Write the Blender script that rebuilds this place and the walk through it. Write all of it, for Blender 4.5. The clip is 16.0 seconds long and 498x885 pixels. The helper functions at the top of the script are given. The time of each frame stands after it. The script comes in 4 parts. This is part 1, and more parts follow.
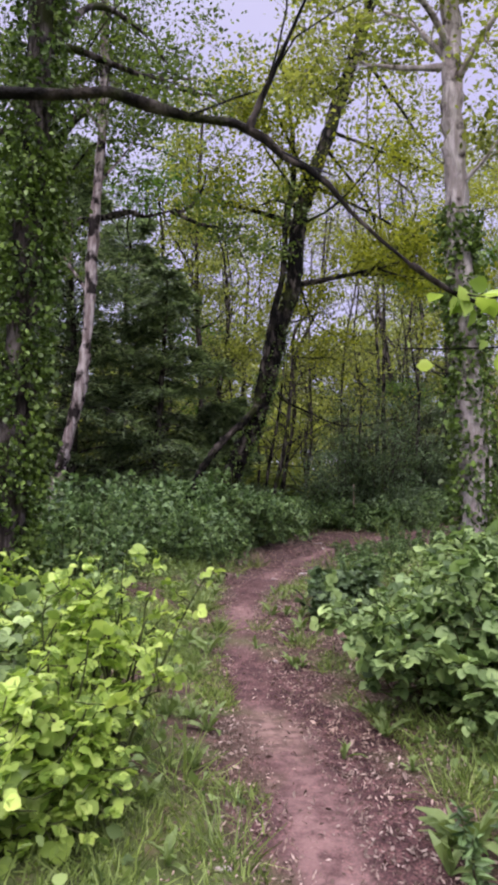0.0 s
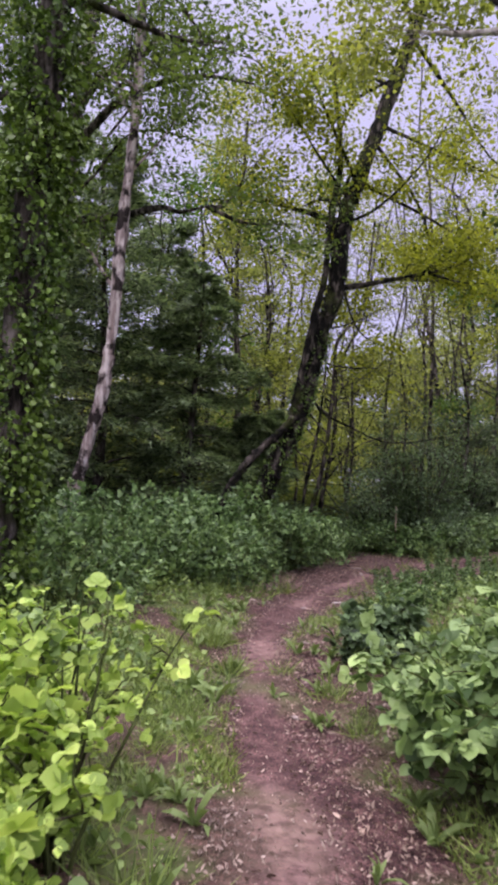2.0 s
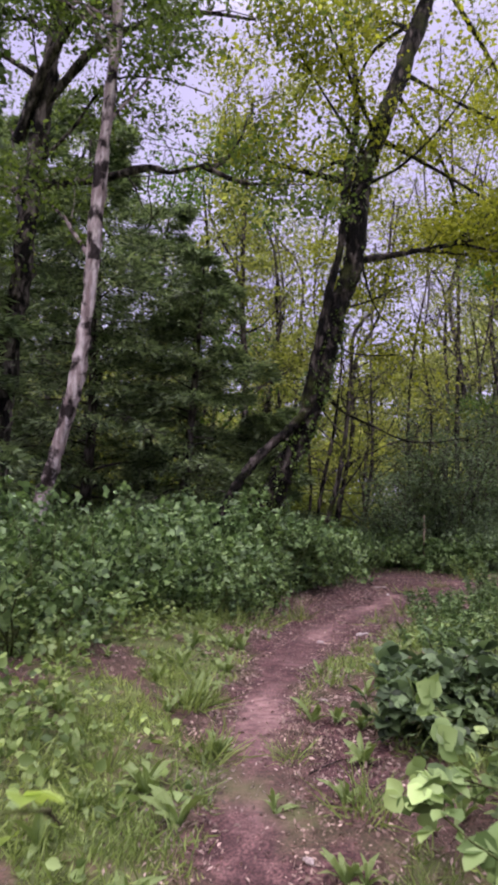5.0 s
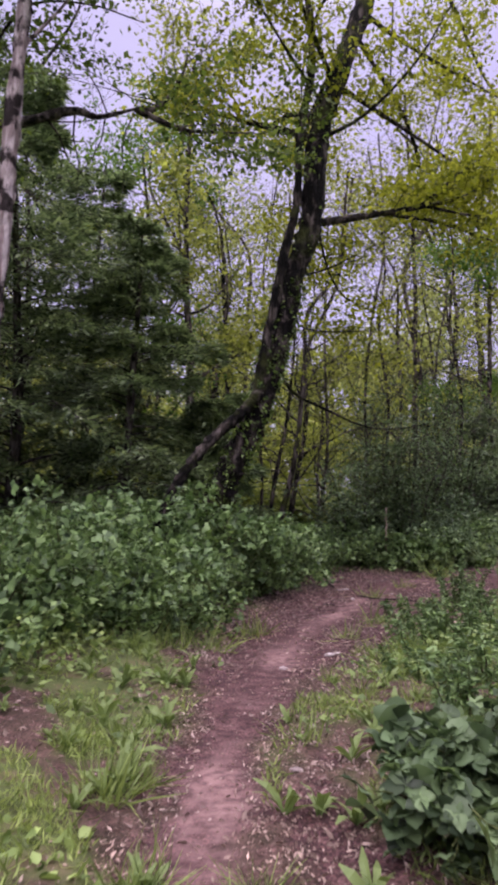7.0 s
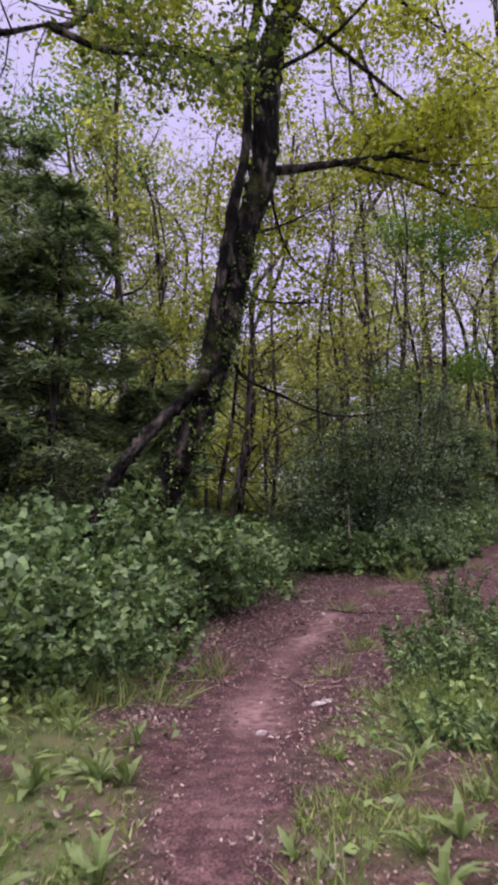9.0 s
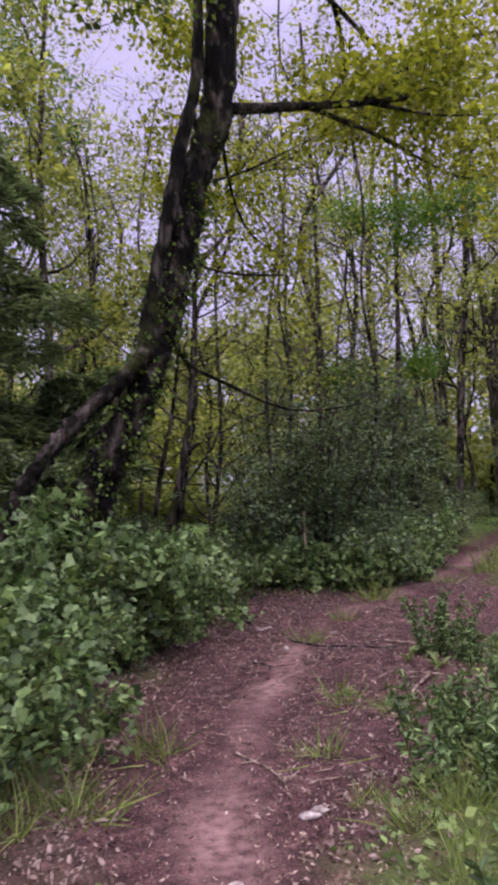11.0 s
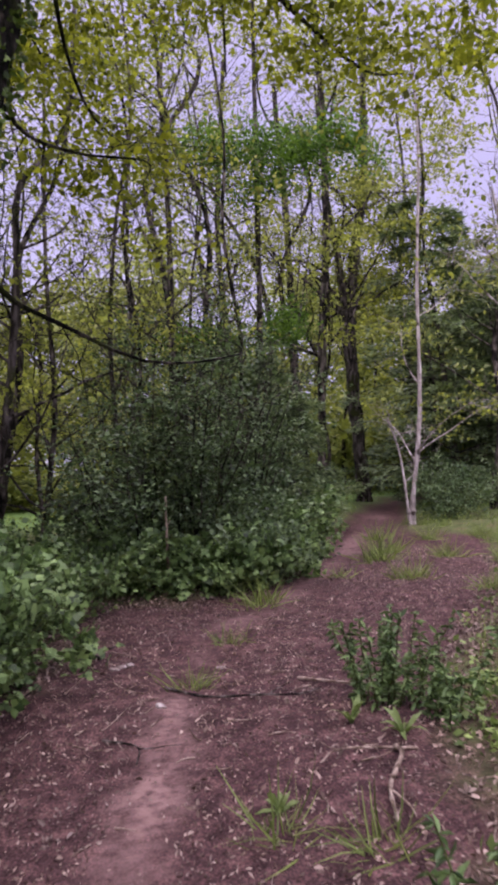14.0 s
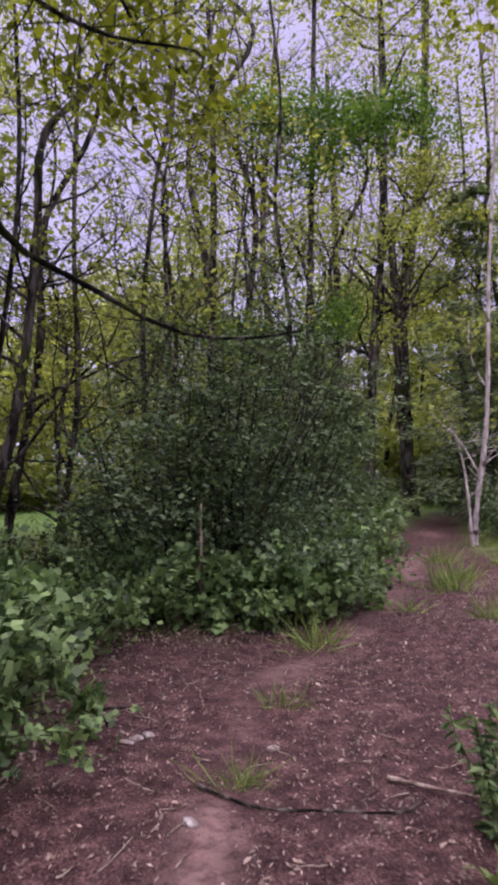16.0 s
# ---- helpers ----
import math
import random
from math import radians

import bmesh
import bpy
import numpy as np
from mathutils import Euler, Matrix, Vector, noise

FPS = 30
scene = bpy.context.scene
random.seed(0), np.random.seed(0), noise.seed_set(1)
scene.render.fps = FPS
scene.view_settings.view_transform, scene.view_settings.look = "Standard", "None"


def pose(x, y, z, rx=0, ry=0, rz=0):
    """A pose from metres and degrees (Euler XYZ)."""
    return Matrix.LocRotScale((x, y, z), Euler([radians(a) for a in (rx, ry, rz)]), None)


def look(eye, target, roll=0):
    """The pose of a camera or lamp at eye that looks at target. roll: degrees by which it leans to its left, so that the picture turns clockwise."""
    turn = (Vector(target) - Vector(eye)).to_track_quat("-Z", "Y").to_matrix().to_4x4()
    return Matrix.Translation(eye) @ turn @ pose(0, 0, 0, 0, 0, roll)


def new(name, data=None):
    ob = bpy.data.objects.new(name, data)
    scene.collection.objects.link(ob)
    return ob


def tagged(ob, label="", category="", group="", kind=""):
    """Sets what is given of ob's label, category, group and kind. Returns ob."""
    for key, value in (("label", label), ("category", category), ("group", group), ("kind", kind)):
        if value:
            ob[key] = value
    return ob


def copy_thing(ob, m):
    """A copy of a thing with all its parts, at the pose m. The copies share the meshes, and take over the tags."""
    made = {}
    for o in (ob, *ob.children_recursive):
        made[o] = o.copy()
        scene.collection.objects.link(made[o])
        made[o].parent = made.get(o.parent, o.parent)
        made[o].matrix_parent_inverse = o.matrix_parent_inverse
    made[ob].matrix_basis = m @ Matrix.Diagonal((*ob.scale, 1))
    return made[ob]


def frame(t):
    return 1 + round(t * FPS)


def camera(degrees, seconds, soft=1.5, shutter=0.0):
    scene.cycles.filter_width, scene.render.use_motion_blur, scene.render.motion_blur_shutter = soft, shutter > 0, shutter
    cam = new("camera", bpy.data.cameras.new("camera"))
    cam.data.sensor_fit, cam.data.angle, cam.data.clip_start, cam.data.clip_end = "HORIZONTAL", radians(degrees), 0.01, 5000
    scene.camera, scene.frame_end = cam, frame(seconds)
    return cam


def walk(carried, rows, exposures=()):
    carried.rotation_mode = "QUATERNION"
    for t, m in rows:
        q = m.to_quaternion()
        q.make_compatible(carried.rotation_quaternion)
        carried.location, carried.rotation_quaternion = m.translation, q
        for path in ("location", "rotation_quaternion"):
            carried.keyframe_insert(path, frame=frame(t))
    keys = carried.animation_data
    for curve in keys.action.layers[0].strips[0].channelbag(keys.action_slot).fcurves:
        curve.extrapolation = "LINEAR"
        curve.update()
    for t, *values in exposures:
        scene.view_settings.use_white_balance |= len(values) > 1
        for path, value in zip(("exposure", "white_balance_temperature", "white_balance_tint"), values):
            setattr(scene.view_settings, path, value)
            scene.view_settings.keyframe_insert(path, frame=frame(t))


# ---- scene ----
cam = camera(36.9, 16.0, soft=3.7, shutter=0.5)
METRES, EYE, TILT, LEAN, TURN = 11.6, 1.5, 0.0, 0.0, 0.0
ROWS = [
    (0.0, 0.0, 0.0, 0.0, 0.01, 2.0, 0.3),
    (0.5, 0.0013, 0.0214, -0.0012, 0.28, 2.16, 0.05),
    (1.0, 0.0028, 0.042, -0.0017, 0.7, 2.19, -0.32),
    (1.5, 0.0072, 0.0654, -0.0022, 2.24, 3.15, -0.95),
    (2.0, 0.0112, 0.0896, -0.004, 3.15, 3.36, -1.52),
    (2.5, 0.0139, 0.116, -0.0037, 4.24, 4.39, -1.83),
    (3.0, 0.0157, 0.1428, -0.0069, 4.93, 4.39, -1.8),
    (5.5, 0.0143, 0.288, -0.0144, 3.95, 4.42, -0.59),
    (6.0, 0.014, 0.3183, -0.0139, 3.06, 4.13, -0.53),
    (6.5, 0.0114, 0.3455, -0.0148, 1.75, 3.58, -0.37),
    (7.0, 0.0077, 0.3762, -0.0128, 0.32, 3.96, -0.03),
    (7.5, 0.0041, 0.4117, -0.0119, -0.65, 3.82, 0.37),
    (8.0, -0.0026, 0.4469, -0.0131, -2.19, 3.68, 0.88),
    (10.5, -0.0045, 0.6201, -0.0054, -7.53, 3.97, 1.91),
    (11.0, -0.0048, 0.6519, -0.0039, -9.51, 3.55, 1.65),
    (11.5, 0.0013, 0.6839, -0.0039, -12.22, 2.86, 1.57),
    (12.0, 0.0046, 0.7198, -0.0035, -14.84, 2.04, 1.54),
    (12.5, 0.0084, 0.7547, -0.0027, -18.08, 2.02, 2.01),
    (13.0, 0.0155, 0.7892, -0.0051, -20.48, 1.64, 2.49),
    (13.5, 0.0173, 0.8251, -0.0052, -21.65, 1.44, 2.82),
    (14.0, 0.0224, 0.8593, -0.0064, -21.91, 1.62, 2.82),
    (14.5, 0.0318, 0.8931, -0.0061, -21.43, 1.86, 2.27),
    (15.0, 0.0358, 0.9255, -0.0075, -20.79, 3.21, 1.53),
    (15.5, 0.0431, 0.9568, -0.0067, -20.22, 2.51, 0.82),
    (16.0, 0.0529, 0.9905, -0.0077, -19.62, 2.14, 0.5),
]
walk(cam, [(t, pose(0, 0, EYE, TILT, LEAN, TURN) @ pose(METRES * x, METRES * y, METRES * z, 90 + pitch, roll, yaw)) for t, x, y, z, yaw, pitch, roll in ROWS],
     [(0, 0.1, 6450, 14), (4, 0.16, 6450, 20), (10.5, 0.06, 6400, 27), (16, 0.06, 6400, 25)])

# ---- world and light ----
SKY_LOW, SKY_TOP = (0.68, 0.645, 0.95, 1), (4.7, 4.45, 5.0, 1)
world = bpy.data.worlds.new("overcast")
scene.world = world
world.use_nodes = True
wt = world.node_tree
for n in list(wt.nodes):
    wt.nodes.remove(n)
w_out, w_bg = wt.nodes.new("ShaderNodeOutputWorld"), wt.nodes.new("ShaderNodeBackground")
w_sky = wt.nodes.new("ShaderNodeTexSky")
w_sky.sky_type, w_sky.sun_disc = "NISHITA", False
w_sky.sun_elevation, w_sky.sun_rotation = radians(50), radians(160)
w_co, w_sep, w_ramp = wt.nodes.new("ShaderNodeTexCoord"), wt.nodes.new("ShaderNodeSeparateXYZ"), wt.nodes.new("ShaderNodeValToRGB")
w_noise, w_mul, w_mix = wt.nodes.new("ShaderNodeTexNoise"), wt.nodes.new("ShaderNodeMixRGB"), wt.nodes.new("ShaderNodeMixRGB")
w_ramp.color_ramp.elements[0].position, w_ramp.color_ramp.elements[0].color = 0.55, SKY_LOW
w_ramp.color_ramp.elements[1].position, w_ramp.color_ramp.elements[1].color = 0.95, SKY_TOP
w_noise.inputs["Scale"].default_value, w_noise.inputs["Detail"].default_value = 3.0, 5.0
w_mul.blend_type, w_mul.inputs[0].default_value = "OVERLAY", 0.4
w_mix.inputs[0].default_value = 0.85
w_scale = wt.nodes.new("ShaderNodeMixRGB")
w_scale.blend_type, w_scale.inputs[0].default_value, w_scale.inputs[2].default_value = "MULTIPLY", 1.0, (0.1, 0.1, 0.1, 1)
for a, b in ((w_co.outputs["Generated"], w_sep.inputs[0]), (w_sep.outputs["Z"], w_ramp.inputs[0]), (w_co.outputs["Generated"], w_noise.inputs["Vector"]),
             (w_ramp.outputs[0], w_mul.inputs[1]), (w_noise.outputs["Fac"], w_mul.inputs[2]), (w_sky.outputs[0], w_scale.inputs[1]), (w_scale.outputs[0], w_mix.inputs[1]),
             (w_mul.outputs[0], w_mix.inputs[2]), (w_mix.outputs[0], w_bg.inputs[0]), (w_bg.outputs[0], w_out.inputs[0])):
    wt.links.new(a, b)
w_bg.inputs[1].default_value = 1.0
sun = new("sun", bpy.data.lights.new("sun", "SUN"))
sun.data.energy, sun.data.angle, sun.data.color = 2.2, radians(40), (1.0, 0.95, 0.9)
sun.matrix_world = look((-3, -12, 18), (0, 4, 0))


# ---- materials ----
def shader(name, rough=0.8):
    m = bpy.data.materials.new(name)
    m.use_nodes = True
    nt = m.node_tree
    bsdf = nt.nodes["Principled BSDF"]
    bsdf.inputs["Roughness"].default_value = rough
    bsdf.inputs["Specular IOR Level"].default_value = 0.3 if rough < 0.6 else 0.15
    return m, nt, bsdf


def noise_node(nt, scale, detail=4.0, stretch=None):
    co, tex = nt.nodes.new("ShaderNodeTexCoord"), nt.nodes.new("ShaderNodeTexNoise")
    tex.inputs["Scale"].default_value, tex.inputs["Detail"].default_value = scale, detail
    if stretch:
        mp = nt.nodes.new("ShaderNodeMapping")
        mp.inputs["Scale"].default_value = stretch
        nt.links.new(co.outputs["Object"], mp.inputs[0])
        nt.links.new(mp.outputs[0], tex.inputs["Vector"])
    else:
        nt.links.new(co.outputs["Object"], tex.inputs["Vector"])
    return tex.outputs["Fac"]


def ramp(nt, fac, stops):
    r = nt.nodes.new("ShaderNodeValToRGB")
    els = r.color_ramp.elements
    while len(els) < len(stops):
        els.new(0.5)
    for e, (p, c) in zip(els, stops):
        e.position, e.color = p, (*c, 1)
    nt.links.new(fac, r.inputs[0])
    return r.outputs[0]


def mix(nt, fac, a, b, mode="MIX"):
    m = nt.nodes.new("ShaderNodeMixRGB")
    m.blend_type = mode
    for sock, v in zip(m.inputs, (fac, a, b)):
        if isinstance(v, (int, float)):
            sock.default_value = v
        elif isinstance(v, tuple):
            sock.default_value = (*v, 1)
        else:
            nt.links.new(v, sock)
    return m.outputs[0]


def bump(nt, bsdf, height, strength, distance):
    b = nt.nodes.new("ShaderNodeBump")
    b.inputs["Strength"].default_value, b.inputs["Distance"].default_value = strength, distance
    nt.links.new(height, b.inputs["Height"])
    nt.links.new(b.outputs[0], bsdf.inputs["Normal"])


def leaf_material(name, dark, light, through_light=0.35, rough=0.45):
    """Foliage that varies from leaf to leaf and lets some light through."""
    m, nt, bsdf = shader(name, rough)
    geo = nt.nodes.new("ShaderNodeNewGeometry")
    mid = tuple((a + b) / 2 for a, b in zip(dark, light))
    deep = tuple(c * 0.55 for c in dark)
    col = ramp(nt, geo.outputs["Random Per Island"], [(0.0, deep), (0.5, mid), (0.92, light), (1.0, tuple(min(1, c * 1.35) for c in light))])
    patch = ramp(nt, noise_node(nt, 1.3, 2), [(0.3, (0.75, 0.8, 0.8)), (0.7, (1.15, 1.1, 1.0))])
    col = mix(nt, 1.0, col, patch, "MULTIPLY")
    nt.links.new(col, bsdf.inputs["Base Color"])
    bump(nt, bsdf, noise_node(nt, 180, 2), 0.25, 0.002)
    tr, mx = nt.nodes.new("ShaderNodeBsdfTranslucent"), nt.nodes.new("ShaderNodeMixShader")
    nt.links.new(mix(nt, 1.0, col, (1.15, 1.2, 0.75), "MULTIPLY"), tr.inputs["Color"])
    mx.inputs[0].default_value = through_light
    out = nt.nodes["Material Output"]
    nt.links.new(bsdf.outputs[0], mx.inputs[1])
    nt.links.new(tr.outputs[0], mx.inputs[2])
    nt.links.new(mx.outputs[0], out.inputs[0])
    return m


def bark_material(name, base, pale, dark, patch_low=0.42, moss=0.0, spots=7.0, crack=None, tall=0.6):
    m, nt, bsdf = shader(name, 0.85)
    grain = noise_node(nt, 14, 6, (1, 1, 0.22))
    col = ramp(nt, grain, [(0.36, crack or dark), (0.48, base), (0.62, pale)])
    patch = ramp(nt, noise_node(nt, spots, 8, (1, 1, tall)), [(patch_low - 0.05, dark), (patch_low + 0.05, (1, 1, 1))])
    col = mix(nt, 0.95, col, patch, "MULTIPLY")
    if moss:
        col = mix(nt, ramp(nt, noise_node(nt, 2.1, 6), [(0.62 - moss, (0, 0, 0)), (0.72 - moss, (1, 1, 1))]), col, mix(nt, noise_node(nt, 70, 3), (0.008, 0.01, 0.004), (0.06, 0.07, 0.02)))
    nt.links.new(col, bsdf.inputs["Base Color"])
    bump(nt, bsdf, noise_node(nt, 22, 9, (1, 1, 0.3)), 1.0, 0.06)
    return m


M_BARK_DARK = bark_material("dark_bark", (0.045, 0.036, 0.032), (0.13, 0.11, 0.11), (0.012, 0.01, 0.009), 0.4, 0.08)
M_BARK_MAIN = bark_material("mossy_grey_bark", (0.03, 0.024, 0.02), (0.105, 0.088, 0.082), (0.008, 0.007, 0.006), 0.52, 0.08)
M_BARK_PALE = bark_material("pale_flaking_bark", (0.27, 0.215, 0.22), (0.52, 0.45, 0.46), (0.018, 0.012, 0.011), 0.46, spots=5.5, crack=(0.2, 0.15, 0.15), tall=0.9)
M_BARK_GREY = bark_material("thin_grey_bark", (0.05, 0.042, 0.036), (0.16, 0.135, 0.125), (0.014, 0.012, 0.01), 0.47)
M_BARK_WHITE = bark_material("whitish_smooth_bark", (0.36, 0.31, 0.31), (0.55, 0.49, 0.5), (0.10, 0.075, 0.07), 0.38, spots=5.0, crack=(0.3, 0.25, 0.25), tall=1.0)
M_STEM = bark_material("green_stem", (0.07, 0.09, 0.03), (0.12, 0.14, 0.05), (0.04, 0.03, 0.02), 0.3)
M_DEADWOOD = bark_material("bleached_wood", (0.27, 0.2, 0.16), (0.45, 0.36, 0.3), (0.1, 0.07, 0.05), 0.35)
M_LEAF_YELLOW = leaf_material("spring_yellow_leaves", (0.15, 0.18, 0.045), (0.37, 0.40, 0.105), 0.6)
# Paler copy of the yellow leaves: light from the open field put into its colour.
M_LEAF_FAR_LIT = leaf_material("sunlit_far_leaves", (0.19, 0.23, 0.08), (0.45, 0.49, 0.2), 0.55)
M_LEAF_OAK = leaf_material("young_oak_leaves", (0.14, 0.165, 0.018), (0.36, 0.385, 0.045), 0.6)
M_LEAF_LIME = leaf_material("bright_lime_leaves", (0.24, 0.39, 0.07), (0.5, 0.63, 0.17), 0.42)
M_LEAF_CANOPY = leaf_material("mid_green_leaves", (0.06, 0.10, 0.025), (0.15, 0.21, 0.045), 0.5)
M_LEAF_FRESH = leaf_material("fresh_green_leaves", (0.06, 0.14, 0.02), (0.14, 0.25, 0.04), 0.45)
M_LEAF_CONIFER = leaf_material("dark_blue_green_sprays", (0.05, 0.082, 0.042), (0.27, 0.35, 0.20), 0.35)
M_LEAF_BRAMBLE = leaf_material("bramble_leaves", (0.05, 0.10, 0.035), (0.23, 0.35, 0.14), 0.25, 0.4)
M_LEAF_BUSH = leaf_material("broad_bush_leaves", (0.10, 0.18, 0.06), (0.34, 0.46, 0.185), 0.3, 0.4)
M_LEAF_NETTLE = leaf_material("low_herb_leaves", (0.12, 0.195, 0.065), (0.28, 0.38, 0.135), 0.3)
# Darker leaf colour: the shade among the undergrowth is painted into it.
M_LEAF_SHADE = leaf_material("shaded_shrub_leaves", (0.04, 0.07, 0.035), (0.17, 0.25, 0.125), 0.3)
M_LEAF_IVY = leaf_material("ivy_leaves", (0.03, 0.06, 0.014), (0.15, 0.23, 0.05), 0.15, 0.35)
M_GRASS = leaf_material("grass_blades", (0.12, 0.18, 0.045), (0.30, 0.385, 0.125), 0.35)
M_LITTER = leaf_material("dry_leaf_litter", (0.12, 0.075, 0.065), (0.42, 0.32, 0.29), 0.05, 0.7)


def ground_material():
    m, nt, bsdf = shader("forest_soil", 0.95)
    at = nt.nodes.new("ShaderNodeAttribute")
    at.attribute_name = "bare"
    soil = ramp(nt, noise_node(nt, 9, 8), [(0.3, (0.038, 0.02, 0.021)), (0.5, (0.066, 0.035, 0.036)), (0.68, (0.125, 0.07, 0.068))])
    fleck = ramp(nt, noise_node(nt, 75, 5), [(0.38, (0.42, 0.4, 0.4)), (0.5, (1, 1, 1)), (0.62, (1.8, 1.7, 1.65))])
    soil = mix(nt, 1.0, soil, fleck, "MULTIPLY")
    worn = nt.nodes.new("ShaderNodeAttribute")
    worn.attribute_name = "worn"
    soil = mix(nt, mix(nt, 1.0, worn.outputs["Fac"], ramp(nt, noise_node(nt, 14, 6), [(0.35, (0.25, 0.25, 0.25)), (0.6, (1, 1, 1))]), "MULTIPLY"), soil, mix(nt, noise_node(nt, 5, 6), (0.15, 0.085, 0.08), (0.37, 0.235, 0.22)))
    turf = ramp(nt, noise_node(nt, 6, 8), [(0.3, (0.045, 0.05, 0.02)), (0.5, (0.09, 0.115, 0.04)), (0.7, (0.13, 0.10, 0.06))])
    field = nt.nodes.new("ShaderNodeAttribute")
    field.attribute_name = "field"
    turf = mix(nt, field.outputs["Fac"], turf, (0.11, 0.19, 0.055))
    nt.links.new(mix(nt, at.outputs["Fac"], turf, soil), bsdf.inputs["Base Color"])
    bump(nt, bsdf, mix(nt, 0.5, noise_node(nt, 40, 6), noise_node(nt, 8, 6)), 1.0, 0.025)
    return m


M_GROUND = ground_material()

# ---- the plan ----
# middle of the trodden line: x, y, half width
TRAIL = [(0.6, -6, 0.25), (0.42, 1.0, 0.22), (0.27, 3.4, 0.15), (0.02, 5.3, 0.11), (-0.1, 7.3, 0.14), (-0.06, 8.5, 0.22), (0.08, 9.6, 0.3), (0.35, 11, 0.55),
         (0.75, 12.6, 0.9), (1.5, 14.5, 1.1), (2.3, 16.2, 1.05), (3.2, 17.0, 0.85), (5.2, 19.2, 0.6), (8.4, 23.6, 0.55), (12, 28.5, 0.6), (20, 36, 0.6)]
SIDES = [[(1.9, 15.4, 0.9), (2.1, 17.2, 0.6)], [(0.62, 2.6, 0.3), (0.5, 3.8, 0.3), (0.3, 5.2, 0.2), (0.4, 7.0, 0.18), (0.45, 8.2, 0.15)], [(1.2, 11.8, 0.5), (1.9, 12.9, 0.5), (2.6, 14.2, 0.5), (4.2, 16.4, 0.9), (5.4, 17.8, 1.1), (7.4, 20.6, 1.0)]]
rng = np.random.default_rng(7)


def trail_gap(x, y, line=TRAIL):
    """Distance from the trodden line less its half width, and distance to the middle."""
    x, y = np.asarray(x, float), np.asarray(y, float)
    gap, mid = np.full(x.shape, 1e9), np.full(x.shape, 1e9)
    for (ax, ay, aw), (bx, by, bw) in zip(line, line[1:]):
        k = np.clip(((x - ax) * (bx - ax) + (y - ay) * (by - ay)) / ((bx - ax) ** 2 + (by - ay) ** 2), 0, 1)
        d = np.hypot(x - ax - k * (bx - ax), y - ay - k * (by - ay))
        gap, mid = np.minimum(gap, d - aw - k * (bw - aw)), np.minimum(mid, d)
    return gap, mid


def all_gap(x, y):
    return np.minimum.reduce([trail_gap(x, y)[0]] + [trail_gap(x, y, s)[0] for s in SIDES])


def wavy(x, y, s, seed=0.0):
    """Cheap smooth noise between -1 and 1."""
    return (np.sin(x * 1.3 / s + 1.7 * np.sin(y * 0.9 / s + seed)) + np.sin(y * 1.1 / s + 1.9 * np.sin(x * 0.7 / s + seed * 2.1)) + np.sin((x + y) * 2.3 / s + seed)) / 3


def ground_z(x, y):
    x, y = np.asarray(x, float), np.asarray(y, float)
    g = all_gap(x, y)
    near = np.exp(-((x / 30) ** 2 + ((y - 10) / 40) ** 2))
    dip = -0.1 * np.exp(-((x - 1.5) / 3) ** 2 - ((y - 13.5) / 3.5) ** 2)
    bank = 0.14 * np.clip(g / 1.2, 0, 1)
    return (dip + bank + 0.05 * wavy(x, y, 1.1) + 0.007 * wavy(x, y, 0.21, 2)) * near + 0.2 * wavy(x, y, 14, 1) * (1 - near)


def bare_patch(x, y):
    """Where the turf is worn through beside the path, 0 to 1."""
    return np.clip((wavy(x, y, 0.55, 21) + 0.4 * wavy(x, y, 0.15, 5) - 0.02) / 0.2, 0, 1) * (x > -2.2) * (x < 3.2) * (y > 3.5) * (y < 22)


def gz(x, y):
    return float(ground_z(np.array([x]), np.array([y]))[0])


# ---- mesh helpers ----
def mesh_object(name, verts, polys, material, parent=None, label="", smooth=True):
    """One mesh object from an array of vertices and an array of equal polygons."""
    verts, polys = np.asarray(verts, np.float32), np.asarray(polys, np.int32)
    me = bpy.data.meshes.new(name)
    k = polys.shape[1]
    me.vertices.add(len(verts))
    me.vertices.foreach_set("co", verts.ravel())
    me.loops.add(polys.size)
    me.loops.foreach_set("vertex_index", polys.ravel())
    me.polygons.add(len(polys))
    me.polygons.foreach_set("loop_start", np.arange(len(polys), dtype=np.int32) * k)
    me.update(calc_edges=True)
    me.validate()
    me.polygons.foreach_set("use_smooth", np.full(len(me.polygons), smooth))
    me.materials.append(material)
    ob = new(name, me)
    ob.parent = parent
    return tagged(ob, label)


def empty(name, x, y, z, label, category, group="", kind=""):
    ob = new(name)
    ob.empty_display_size = 0.1
    ob.matrix_world = pose(x, y, z)
    return tagged(ob, label, category, group, kind)


def tube(points, radii, sides=7, rough=0.06, r=rng):
    """Vertices and quads of a tapered, slightly knobbly limb through points."""
    p = np.asarray(points, float)
    t = np.gradient(p, axis=0)
    t /= np.linalg.norm(t, axis=1)[:, None] + 1e-9
    up = np.array([0.31, 0.95, 0.05])
    a = np.cross(t, up)
    a /= np.linalg.norm(a, axis=1)[:, None] + 1e-9
    b = np.cross(t, a)
    ang = np.linspace(0, 2 * np.pi, sides, endpoint=False)
    rad = np.asarray(radii, float)[:, None] * (1 + rough * r.normal(size=(len(p), sides)))
    v = p[:, None, :] + rad[:, :, None] * (np.cos(ang)[None, :, None] * a[:, None, :] + np.sin(ang)[None, :, None] * b[:, None, :])
    n = len(p)
    i = np.arange((n - 1) * sides).reshape(n - 1, sides)
    j = np.roll(i, -1, axis=1)
    return v.reshape(-1, 3), np.stack([i, j, j + sides, i + sides], -1).reshape(-1, 4)


